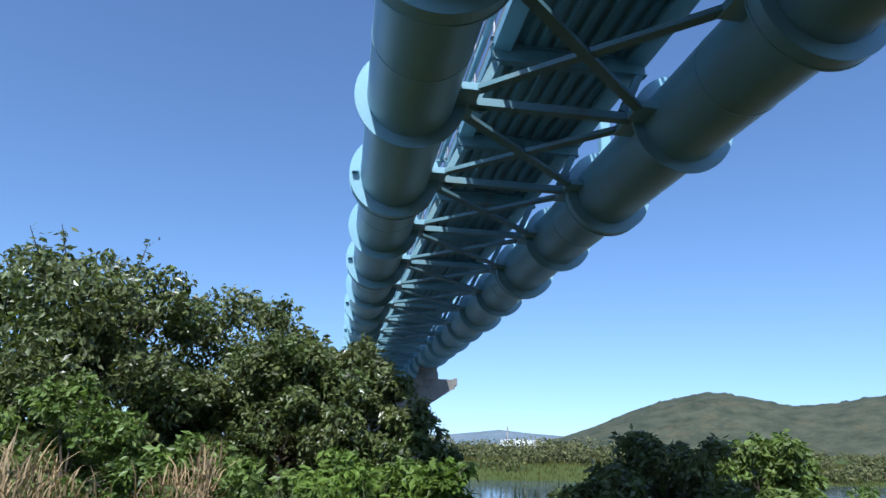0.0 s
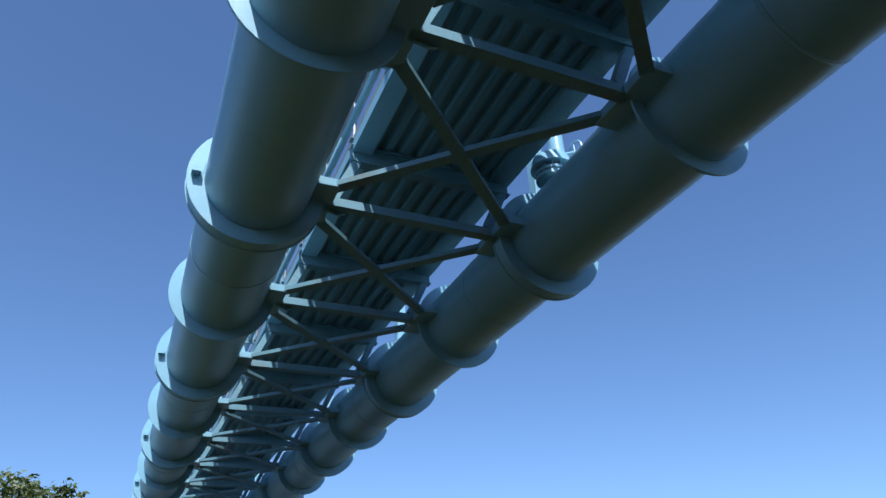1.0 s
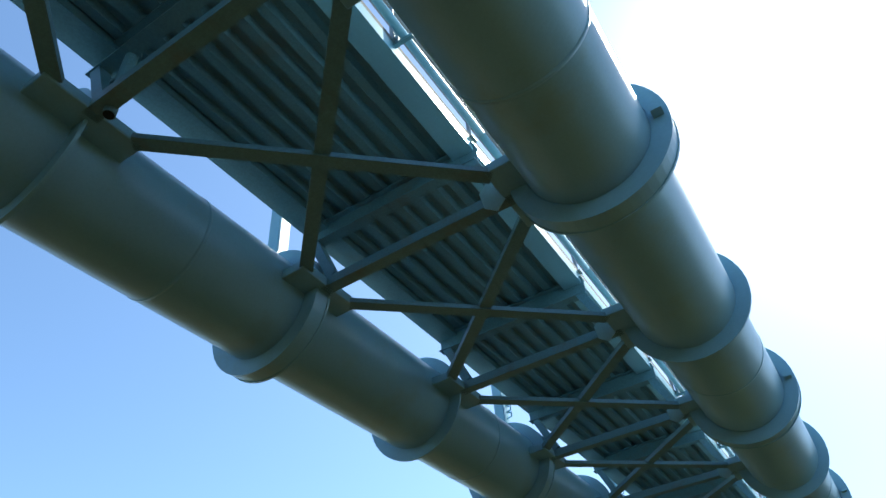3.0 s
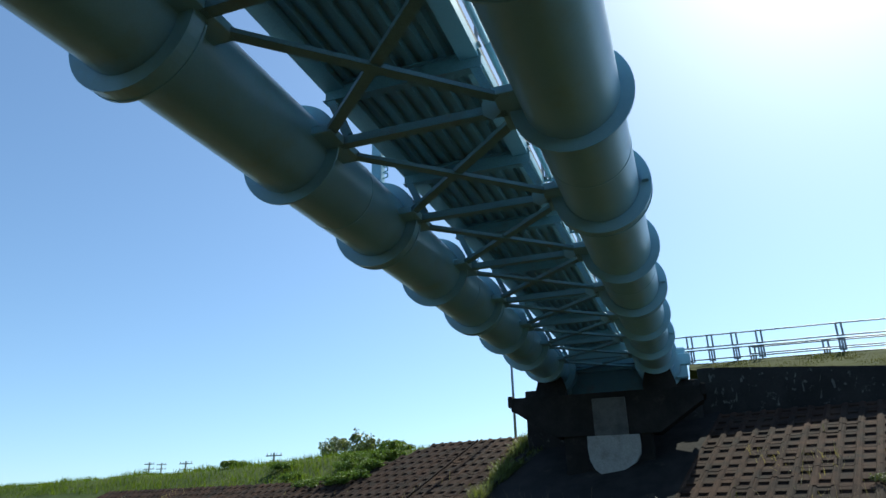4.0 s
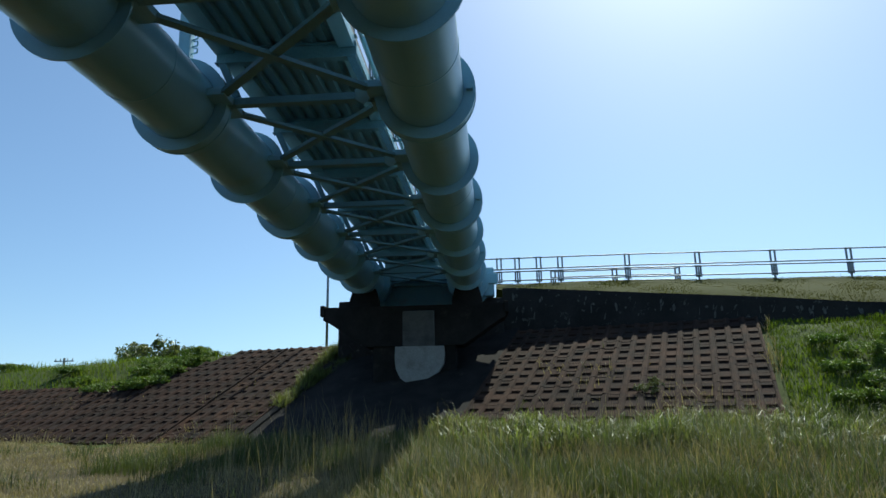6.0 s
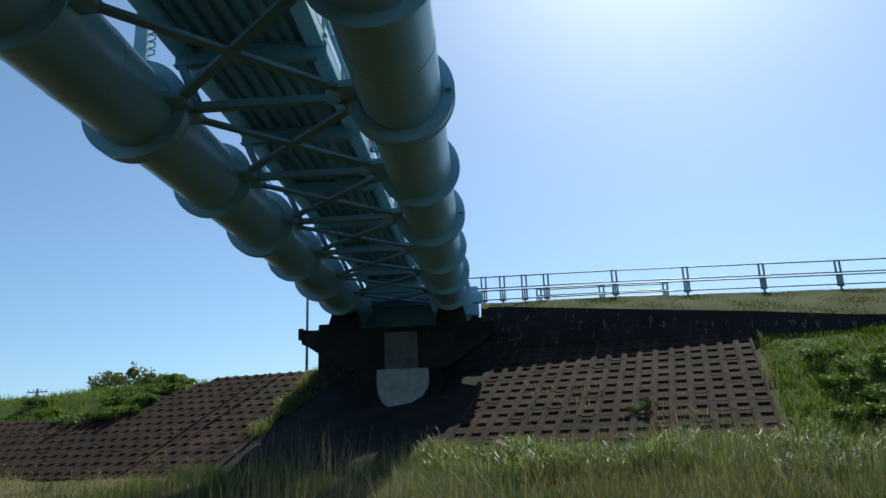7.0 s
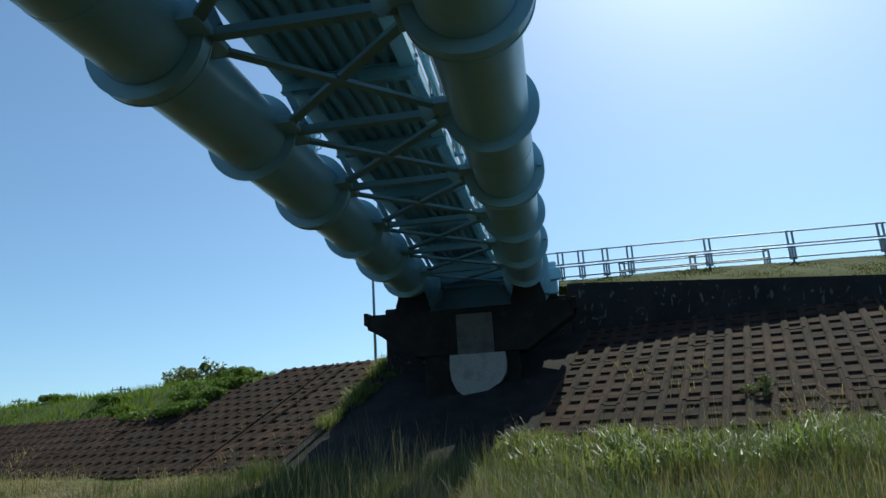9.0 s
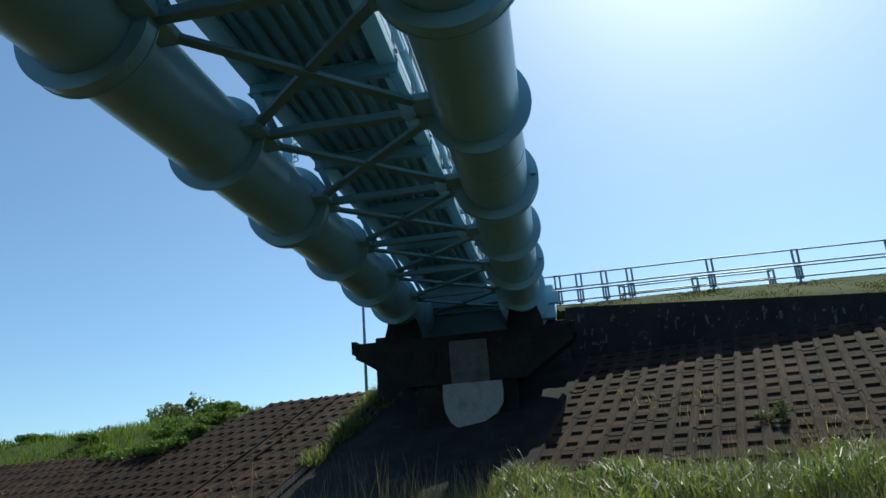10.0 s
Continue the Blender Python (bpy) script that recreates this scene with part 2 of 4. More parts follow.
def build_ground():
    def axis(lo, hi, near_lo, near_hi, step):
        inner = np.arange(near_lo, near_hi + step / 2, step)
        out_lo = near_lo - np.geomspace(step * 2, near_lo - lo, 26)[::-1]
        out_hi = near_hi + np.geomspace(step * 2, hi - near_hi, 26)
        return np.concatenate([out_lo, inner, out_hi])

    xs, ys = axis(-4200, 4200, -60, 50, 0.8), axis(-4200, 3500, -100, 50, 0.8)
    gx, gy = np.meshgrid(xs, ys)
    v = np.stack([gx.ravel(), gy.ravel(), ground_z(gx, gy).ravel()], -1)
    w = len(xs)
    i = (np.arange(len(ys) - 1)[:, None] * w + np.arange(w - 1)[None]).ravel()
    ob = new("ground", mesh_of("ground", v, np.stack([i, i + 1, i + w + 1, i + w], -1), SOIL, True))
    ob.data.materials.append(SLOPE)
    cx, cy = (gx[:-1, :-1] + gx[1:, 1:]) / 2, (gy[:-1, :-1] + gy[1:, 1:]) / 2
    ob.data.polygons.foreach_set("material_index", ((cy + SKEW * cx > TOE - 0.5) | (cy < -60)).ravel().astype(np.int32))
    tagged(ob, "floodplain of dry and green grass on brown soil", "ground", kind="structure")


build_ground()
water = new("water", mesh_of("water", [(-900, -95, -1.9), (900, -95, -1.9), (900, -22, -1.9), (-900, -22, -1.9)], [(0, 1, 2, 3)], WATER))
tagged(water, "calm river water reflecting the blue sky", "water", kind="structure")


# ---- the pipe bridge ----
AXIS_Z, RADIUS, RING_R, BAY = 6.45, 0.62, 0.82, 3.0
PIPES = (0.0, -4.09)
FIRST, LAST = -30, 9        # nodes, one a bay
DECK_Z = 7.45
bridge = empty("pipe_bridge", -2.045, -9, 0, "light blue steel pipe bridge with two large pipes and a walkway", "pipe bridge")
bridge_inv = Matrix.Translation((2.045, 9, 0))


def bridge_part(name, me, m=None, label=""):
    return piece(name, me, bridge, bridge_inv @ (m if m is not None else Matrix()), label)


def pipe_mesh(y0, y1, n=64):
    ys = np.arange(y0, y1 + 0.01, 1.5)
    a = np.linspace(0, 2 * np.pi, n, endpoint=False)
    v = np.stack([np.tile(RADIUS * np.cos(a), len(ys)), np.repeat(ys, n), np.tile(RADIUS * np.sin(a), len(ys))], -1)
    i, j = np.meshgrid(np.arange(n), np.arange(len(ys) - 1))
    i, j = i.ravel(), j.ravel()
    k = (i + 1) % n
    return mesh_of("pipe", v, np.stack([j * n + i, (j + 1) * n + i, (j + 1) * n + k, j * n + k], -1), PAINT, True)


def build_bridge():
    pipe_me = pipe_mesh(FIRST * BAY, 27.0)
    pipes = [bridge_part("pipe", pipe_me, Matrix.Translation((x, 0, AXIS_Z))) for x in PIPES]
    # single and double stiffening rings
    bm = bmesh.new()
    add_disc_ring(bm, RADIUS - 0.02, RING_R - 0.025, -0.016, 0.016)
    single = bm_mesh("stiffener_ring", bm, PAINT)
    bm = bmesh.new()
    add_disc_ring(bm, RADIUS - 0.02, RING_R - 0.012, -0.1, 0.1)
    for y in (-0.1, 0.1):
        add_disc_ring(bm, RADIUS + 0.02, RING_R, y - 0.014, y + 0.014)
    for a in (0.0, math.pi):
        c = math.cos(a) * (RADIUS + 0.1)
        add_box(bm, c - 0.05, c + 0.05, 0.1, 0.22, -0.045, 0.045)
        add_box(bm, c - 0.05, c + 0.05, -0.22, -0.1, -0.045, 0.045)
    double = bm_mesh("stiffener_ring", bm, PAINT)
    bm = bmesh.new()
    add_disc_ring(bm, RADIUS - 0.01, RADIUS + 0.006, -0.02, 0.02)
    weld = bm_mesh("weld_seam", bm, PAINT, True)

    def gusset(side):
        bm = bmesh.new()
        add_box(bm, min(side * 0.45, side * 0.915), max(side * 0.45, side * 0.915), -0.47, 0.47, -0.06, 0.06, 0.008)
        return bm_mesh("gusset", bm, PAINT)

    gussets = (gusset(-1), gusset(1))
    xa, xb = -0.88, -3.21
    strut = bm_mesh("strut", beam_bm((xa + 0.05, 0, 0), (xb - 0.05, 0, 0), 0.15, 0.12, "box"), PAINT_SHADED)
    brace_1 = bm_mesh("brace", beam_bm((xa, 0.38, 0.0), (xb, BAY - 0.38, 0.0), 0.15, 0.07, "box"), PAINT_SHADED)
    brace_2 = bm_mesh("brace", beam_bm((xb, 0.38, -0.03), (xa, BAY - 0.38, -0.03), 0.15, 0.06, "box"), PAINT_SHADED)
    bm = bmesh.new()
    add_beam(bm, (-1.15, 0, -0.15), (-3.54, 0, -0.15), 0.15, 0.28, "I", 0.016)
    floor_beam = bm_mesh("floor_beam", bm, PAINT_SHADED)
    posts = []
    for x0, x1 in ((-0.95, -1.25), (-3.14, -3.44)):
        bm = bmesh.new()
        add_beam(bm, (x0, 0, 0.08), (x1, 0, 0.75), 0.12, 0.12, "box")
        posts.append(bm_mesh("deck_post", bm, PAINT_SHADED))
    # ribbed deck sheet, its ribs along the bridge
    outline, x, top = [], -3.22, True
    while x < -1.5:
        outline += [(x, 0.0), (x + 0.10, 0.0), (x + 0.135, 0.075), (x + 0.215, 0.075)]
        x += 0.25
    outline = [p for p in outline if p[0] <= -1.46] + [(-1.46, 0.0)]
    vs, fs = [], []
    for y in (0.0, BAY):
        vs += [(p[0], y, p[1]) for p in outline]
    n = len(outline)
    for i in range(n - 1):
        fs.append((i, i + 1, n + i + 1, n + i))
    vs += [(p[0], p[1], p[2] + 0.012) for p in vs]
    fs += [(a + 2 * n, d + 2 * n, c + 2 * n, b + 2 * n) for a, b, c, d in fs]
    deck = mesh_of("deck_sheet", vs, fs, DECK_SHADED)
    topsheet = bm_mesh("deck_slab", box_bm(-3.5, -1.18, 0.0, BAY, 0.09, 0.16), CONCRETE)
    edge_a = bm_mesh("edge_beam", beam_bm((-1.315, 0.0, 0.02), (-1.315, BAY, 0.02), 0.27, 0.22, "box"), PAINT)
    edge_b = bm_mesh("edge_beam", beam_bm((-3.405, 0.0, 0.02), (-3.405, BAY, 0.02), 0.32, 0.22, "box"), DECK_SHADED)
    rail_me = bm_mesh("rail", rod_bm((0, 0, 0), (0, BAY, 0), 0.028, n=8), GALV, True)
    conduit = bm_mesh("conduit", rod_bm((0, 0, 0), (0, BAY, 0), 0.045, n=10), PAINT, True)
    bm = bmesh.new()
    add_rod(bm, (0, 0, 0.1), (0, 0, 1.15), 0.026, n=8)
    add_box(bm, -0.06, 0.06, -0.06, 0.06, 0.1, 0.115)
    rail_post = bm_mesh("rail_post", bm, GALV)
    bm = bmesh.new()
    add_box(bm, -0.16, 0.08, -0.02, 0.02, -0.09, -0.05)
    add_box(bm, -0.12, -0.08, -0.02, 0.02, -0.09, 0.3)
    clamp = bm_mesh("pipe_clamp", bm, PAINT_SHADED)
    # six-cornered plate added on the end of each strut to stand for a bright patch
    bm = prism_bm([(0.135 * math.cos(math.pi * (i + 0.5) / 3), 0.16 * math.sin(math.pi * (i + 0.5) / 3)) for i in range(6)], -0.012, 0.012)
    bmesh.ops.rotate(bm, verts=bm.verts, cent=(0, 0, 0), matrix=Matrix.Rotation(radians(28), 3, "X"))
    bmesh.ops.translate(bm, verts=bm.verts, vec=(-1.02, -0.1, 0.0))
    patch_plate = bm_mesh("lug_plate", bm, PAINT)
    for k in range(FIRST, LAST + 1):
        y = k * BAY
        at = Matrix.Translation((0, y, AXIS_Z))
        deck_at = Matrix.Translation((0, y, DECK_Z))
        for i, x in enumerate(PIPES):
            me = double if k % 2 else single
            piece("stiffener_ring", me, pipes[i], Matrix.Translation((0, y, 0)))
            bridge_part("gusset", gussets[i], Matrix.Translation((x, y, AXIS_Z)))
        if k % 2 == 0:
            for p in pipes:
                piece("weld_seam", weld, p, Matrix.Translation((0, y + 1.5, 0)))
        bridge_part("strut", strut, at)
        bridge_part("lug_plate", patch_plate, at)
        bridge_part("floor_beam", floor_beam, deck_at)
        for me in posts:
            bridge_part("deck_post", me, at)
        if k == LAST:
            break
        bridge_part("brace", brace_1, at)
        bridge_part("brace", brace_2, at)
        bridge_part("deck_sheet", deck, deck_at)
        bridge_part("deck_slab", topsheet, deck_at)
        bridge_part("edge_beam", edge_a, deck_at)
        bridge_part("edge_beam", edge_b, deck_at)
        for x in (-1.2, -3.5):
            for z in (0.45, 0.8, 1.13):
                bridge_part("rail", rail_me, Matrix.Translation((x, y, DECK_Z + z)))
            for dy in (0.0, 1.5):
                bridge_part("rail_post", rail_post, Matrix.Translation((x, y + dy, DECK_Z)))
        bridge_part("conduit", conduit, Matrix.Translation((-1.06, y, DECK_Z + 0.12)))
        bridge_part("pipe_clamp", clamp, Matrix.Translation((-1.04, y + 1.5, DECK_Z + 0.12)))
    return pipes


pipes = build_bridge()


# ---- piers and walls ----
PIER_Y = 25.2


def build_pier(name, y, foot_z, label, stone):
    pier = empty(name, -2.045, y, foot_z, label, "bridge pier")

    def add(n, bm, mat, lab=""):
        return part(n, bm, mat, pier, lab, m=Matrix.Translation((0, 0, -foot_z)))

    add("cap", prism_bm([(-3.52, 5.2), (-3.52, 4.7), (-3.3, 4.6), (-1.9, 3.66), (1.9, 3.66), (3.3, 4.6), (3.52, 4.7), (3.52, 5.2)], -0.75, 0.75), stone)
    add("cap_end", box_bm(-3.64, -3.46, -0.8, 0.8, 4.86, 5.28, 0.02), stone)
    add("cap_end", box_bm(3.46, 3.64, -0.8, 0.8, 4.86, 5.28, 0.02), stone)
    add("column", box_bm(-1.6, 1.6, -0.6, 0.6, foot_z - 1.2, 3.75, 0.04), stone)
    for x in (2.045, -2.045):
        bm = prism_bm([(-0.6, 5.2), (-0.6, 5.5), (-0.45, 6.0), (0.45, 6.0), (0.6, 5.5), (0.6, 5.2)], -0.12, 0.12)
        bmesh.ops.translate(bm, verts=bm.verts, vec=(x, 0, 0))
        add("saddle", bm, stone, "concrete pipe saddle")
    return pier


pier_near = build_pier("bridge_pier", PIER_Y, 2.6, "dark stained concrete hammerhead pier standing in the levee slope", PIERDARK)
part("pilaster", box_bm(-0.42, 0.8, -0.86, -0.6, 3.6, 4.98, 0.03), SOOT, pier_near, "paler concrete pilaster", m=Matrix.Translation((0, 0, -2.6)))
part("footing", prism_bm([(-0.68, 3.62), (-0.7, 3.2), (-0.66, 2.8), (-0.5, 2.45), (-0.2, 2.22), (0.12, 2.2), (0.55, 2.42), (0.95, 2.66), (1.14, 2.95), (1.18, 3.3), (1.16, 3.62)], -1.0, -0.55), PALE, pier_near, "whitewashed concrete footing block", m=Matrix.Translation((0, 0, -2.6)))
build_pier("bridge_pier", -42.0, -2.4, "grey concrete hammerhead pier standing at the river bank", CONCRETE)

# end wall of the bridge in the levee, and the dark wing wall beside it
def wall_y(x):
    return 27.9 - 0.335 * (x - 1.5)


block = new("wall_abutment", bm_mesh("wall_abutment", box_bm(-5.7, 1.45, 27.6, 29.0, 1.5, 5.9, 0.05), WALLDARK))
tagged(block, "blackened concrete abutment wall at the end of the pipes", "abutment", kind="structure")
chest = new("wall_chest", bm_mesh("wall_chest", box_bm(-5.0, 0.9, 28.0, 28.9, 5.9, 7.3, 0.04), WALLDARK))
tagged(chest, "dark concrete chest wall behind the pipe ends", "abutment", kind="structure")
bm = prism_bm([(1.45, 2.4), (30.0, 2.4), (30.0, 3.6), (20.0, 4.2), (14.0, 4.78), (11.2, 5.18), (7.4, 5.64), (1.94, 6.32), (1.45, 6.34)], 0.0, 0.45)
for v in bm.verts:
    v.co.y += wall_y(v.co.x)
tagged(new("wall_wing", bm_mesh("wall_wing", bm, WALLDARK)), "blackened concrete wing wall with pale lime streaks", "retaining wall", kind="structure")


def build_streaks():
    """Pale lime runs on the face of the wing wall."""
    rng = np.random.default_rng(5)
    vs, fs = [], []
    for _ in range(70):
        x = rng.uniform(1.7, 17)
        top = np.interp(x, [1.45, 7.4, 14.0, 20], [6.3, 5.6, 4.75, 4.2])
        low = slope_z(x, wall_y(x))
        z1 = rng.uniform(min(low + 0.3, top - 0.25), top - 0.15)
        h, w, lean = rng.uniform(0.08, 0.38), rng.uniform(0.012, 0.05), rng.uniform(-0.05, 0.12)
        b = len(vs)
        for dx, dz in ((-w, 0), (w * 0.6, 0.02), (w + lean * 0.4, h * 0.6), (lean, h), (lean - w * 1.3, h * 0.7)):
            vs.append((x + dx, wall_y(x + dx) - 0.004, z1 - h + dz))
        fs += [(b, b + 1, b + 2), (b, b + 2, b + 3), (b, b + 3, b + 4)]
    ob = new("lime_streaks", mesh_of("lime_streaks", vs, fs, LIME))
    tagged(ob, "pale lime runs on the dark wing wall", "wall stains", kind="stuff")


build_streaks()


def bank_z(x, y):
    """Height of the turf above the wing wall."""
    x, y = np.asarray(x, float), np.asarray(y, float)
    top = np.interp(x, [1.45, 1.94, 7.4, 11.2, 14.0, 20.0, 30, 90], [6.28, 6.26, 5.58, 5.12, 4.72, 4.2, 3.6, 3.0])
    crown = 6.84 - 0.014 * np.maximum(0.0, x - 7.3)
    lip = wall_y(x) + 0.4
    k = np.clip((y - lip) / np.maximum(29.7 - lip, 0.5), 0, 1)
    return top + (crown - top) * k ** 0.85


def build_bank():
    """The raised turf above the wing wall, up to the fence."""
    xs, ts = np.linspace(1.2, 90, 130), np.linspace(0, 1, 40)
    gx, gt = np.meshgrid(xs, ts)
    gy = np.maximum(wall_y(gx) + 0.4 + gt * 26, np.where(gx < 1.6, 28.6, -99))
    gz = bank_z(gx, gy) + 0.03 * np.sin(gx * 1.7) * np.cos(gy * 1.3)
    w = len(xs)
    i = (np.arange(len(ts) - 1)[:, None] * w + np.arange(w - 1)[None]).ravel()
    ob = new("ground_bank", mesh_of("ground_bank", np.stack([gx, gy, gz], -1).reshape(-1, 3), np.stack([i, i + 1, i + w + 1, i + w], -1), DRYTURF, True))
    tagged(ob, "mown dry turf bank above the wing wall", "bank", kind="structure")


build_bank()

# portal frame, end collars and uprights of the bridge
part("portal_beam", beam_bm((-0.6, 26.6, 7.0), (-3.5, 26.6, 7.0), 0.3, 0.9, "I", 0.03), PAINT_SHADED, bridge, m=bridge_inv)
part("portal_panel", box_bm(-3.6, -0.5, 27.2, 27.26, 5.3, 7.6), PAINT_SHADED, bridge, m=bridge_inv)
for x in PIPES:
    bm = bmesh.new()
    for y, r, w in ((26.3, 0.86, 0.05), (26.45, 0.86, 0.05), (27.35, 0.95, 0.08)):
        add_disc_ring(bm, RADIUS - 0.02, r, y, y + w)
    for i in range(20):
        a = 2 * math.pi * i / 20
        add_rod(bm, (0.76 * math.cos(a), 26.24, 0.76 * math.sin(a)), (0.76 * math.cos(a), 26.56, 0.76 * math.sin(a)), 0.03, n=6)
    part("end_collar", bm, PAINT, bridge, m=bridge_inv @ Matrix.Translation((x, 0, AXIS_Z)))
    part("pipe_tail", rod_bm((x, 26.9, AXIS_Z), (x, 28.2, AXIS_Z), RADIUS, n=40), PAINT, bridge, smooth=False, m=bridge_inv)
bm = bmesh.new()
add_box(bm, 0.6, 1.1, 27.2, 27.7, 5.9, 7.15, 0.05)
add_box(bm, 0.7, 1.25, 27.1, 27.3, 6.4, 6.9, 0.05)
part("anchor_bracket", bm, PAINT, bridge, m=bridge_inv)


GUARD_RAIL = bm_mesh("guard_rail", rod_bm((0, 0, 0.72), (0, BAY, 0.72), 0.014, n=6), GALV)
GUARD_POST = bm_mesh("guard_post", rod_bm((0, 0, 0.42), (0, 0, 0.74), 0.016, n=6), GALV)


def upright_mesh(spiked):
    bm = bmesh.new()
    add_box(bm, -0.1, 0.1, -0.1, 0.1, 0.55, 2.3, 0.02)
    add_box(bm, -0.17, 0.17, -0.17, 0.17, 0.72, 0.76)
    for sx in (-0.13, 0.13):
        for sy in (-0.13, 0.13):
            add_rod(bm, (sx, sy, 0.74), (sx, sy, 0.82), 0.018, n=6)
    if spiked:
        for i in range(8):
            z = 0.95 + i * 0.13
            add_rod(bm, (0.1, 0, z), (0.2, 0, z + 0.02), 0.014, n=6)
            add_rod(bm, (0.2, 0, z + 0.02), (0.2, 0, z + 0.1), 0.014, n=6)
            add_rod(bm, (0.2, 0, z + 0.1), (0.12, 0, z + 0.11), 0.014, n=6)
    return bm_mesh("upright", bm, PAINT)


plain, spiked = upright_mesh(False), upright_mesh(True)
for k in range(-29, 8, 2):
    bridge_part("upright", spiked if k >= 3 else plain, Matrix.Translation((PIPES[1], k * BAY, AXIS_Z)))


def build_air_valve(x, y):
    v = empty("air_valve", x, y, AXIS_Z + RADIUS - 0.02, "light blue cast air valve with handwheel on top of the pipe", "air valve")
    bm = bmesh.new()
    add_rod(bm, (0, 0, 0), (0, 0, 0.3), 0.14, n=20)
    for z in (0.06, 0.14):
        add_rod(bm, (0, 0, z), (0, 0, z + 0.05), 0.24, n=20)
    part("neck", bm, PAINT, v)
    bm = bmesh.new()
    add_rod(bm, (0, 0, 0.25), (0, 0, 0.42), 0.3, 0.26, n=24)
    add_rod(bm, (0, 0, 0.42), (0, 0, 0.52), 0.26, 0.12, n=24)
    add_rod(bm, (-0.05, 0.12, 0.3), (-0.05, 0.12, 1.5), 0.11, n=20)
    part("valve_body", bm, PAINT, v)
    bm = bmesh.new()
    for i in range(12):
        a = 2 * math.pi * i / 12
        add_rod(bm, (0.22 * math.cos(a), 0.22 * math.sin(a), 0.05), (0.22 * math.cos(a), 0.22 * math.sin(a), 0.24), 0.018, n=6)
    part("flange_bolts", bm, GALV, v)
    bm = bmesh.new()
    pts = [Vector((-0.3, 0.2 + 0.17 * math.cos(2 * math.pi * i / 20), 0.5 + 0.17 * math.sin(2 * math.pi * i / 20))) for i in range(20)]
    for i in range(20):
        add_rod(bm, pts[i], pts[(i + 1) % 20], 0.014, n=6)
    for i in (0, 5, 10, 15):
        add_rod(bm, (-0.3, 0.2, 0.5), pts[i], 0.011, n=6)
    add_rod(bm, (-0.3, 0.2, 0.5), (-0.05, 0.1, 0.45), 0.02, n=8)
    part("handwheel", bm, PAINT, v)


build_air_valve(PIPES[1] + 0.18, -8.35)

# thin guard rail along the outer shoulder of one pipe
for k in range(FIRST, 8):
    bridge_part("guard_rail", GUARD_RAIL, Matrix.Translation((0.42, k * BAY, AXIS_Z)))
    for dy in (0.0, 1.5):
        bridge_part("guard_post", GUARD_POST, Matrix.Translation((0.42, k * BAY + dy, AXIS_Z)))

# drain pipe below the deck
bm = bmesh.new()
add_rod(bm, (-3.06, 0.05, 6.33), (-3.06, 0.05, 7.5), 0.055, n=14)
add_rod(bm, (-3.06, 0.05, 7.2), (-3.06, 0.05, 7.25), 0.075, n=14)
add_box(bm, -3.3, -3.06, 0.03, 0.07, 6.9, 6.94)
part("drain_pipe", bm, PAINT_SHADED, bridge, m=bridge_inv)
# Black disc on the closed pipe end paints the darkness of a hollow.
part("drain_mouth", rod_bm((-3.06, 0.05, 6.325), (-3.06, 0.05, 6.335), 0.046, n=14), material("painted_hollow_dark", (0.01, 0.01, 0.01), (0.012, 0.012, 0.012), 5, 0.9, 0, 10), bridge, m=bridge_inv)


# ---- fences on the levee ----
def crown_z(x):
    return 6.88 - 0.014 * max(0.0, x - 7.3)


def fence_y(x):
    return 30.0 - 0.04 * max(0.0, x - 7.3) + 0.02 * max(0.0, 7.3 - x)


def build_fence(xs, height, rails, base, back, label):
    fence = empty("guard_fence", xs[0], fence_y(xs[0]) + back, base, label, "fence")
    inv = Matrix.Translation((-xs[0], -fence_y(xs[0]) - back, -base))
    for x in xs:
        y, base = fence_y(x) + back, crown_z(x)
        bm = bmesh.new()
        for s in (-0.1, 0.1):
            add_box(bm, x + s - 0.036, x + s + 0.036, y - 0.03, y + 0.03, base + 0.1, base + height * 0.46)
            add_box(bm, x + s - 0.036, x + s + 0.036, y - 0.03, y + 0.03, base + height * 0.56, base + height)
        for z in (0.1, height * 0.46, height * 0.56, height):
            add_box(bm, x - 0.14, x + 0.14, y - 0.035, y + 0.035, base + z - 0.025, base + z + 0.02)
        add_box(bm, x - 0.035, x + 0.035, y - 0.035, y + 0.035, base - 0.25, base + height * 0.5)
        part("post", bm, GALV, fence, m=inv)
    for x0, x1 in zip(xs, xs[1:]):
        for z in rails:
            part("rail", rod_bm((x0, fence_y(x0) + back - 0.04, crown_z(x0) + z), (x1, fence_y(x1) + back - 0.04, crown_z(x1) + z), 0.03, n=8), GALV, fence, m=inv)
    return fence


build_fence([0.4, 1.37, 2.22, 3.22, 4.22, 7.3, 10.45, 13.75, 17.0, 20.2, 23.4, 26.6], 1.24, (0.16, 0.58, 0.7, 1.22), 6.88, 0.0, "grey galvanised pipe guard fence along the levee crown")
build_fence([3.95, 6.85, 9.75], 0.72, (0.14, 0.4, 0.68), 6.88, 0.9, "low grey galvanised pipe fence behind the guard fence")

mast = empty("marker_pole", -7.17, 31.5, 3.85, "thin grey steel pole on the levee crest", "pole")
part("shaft", rod_bm((0, 0, -0.3), (0, 0, 5.95), 0.07, 0.055, n=12), GALV, mast, smooth=True)


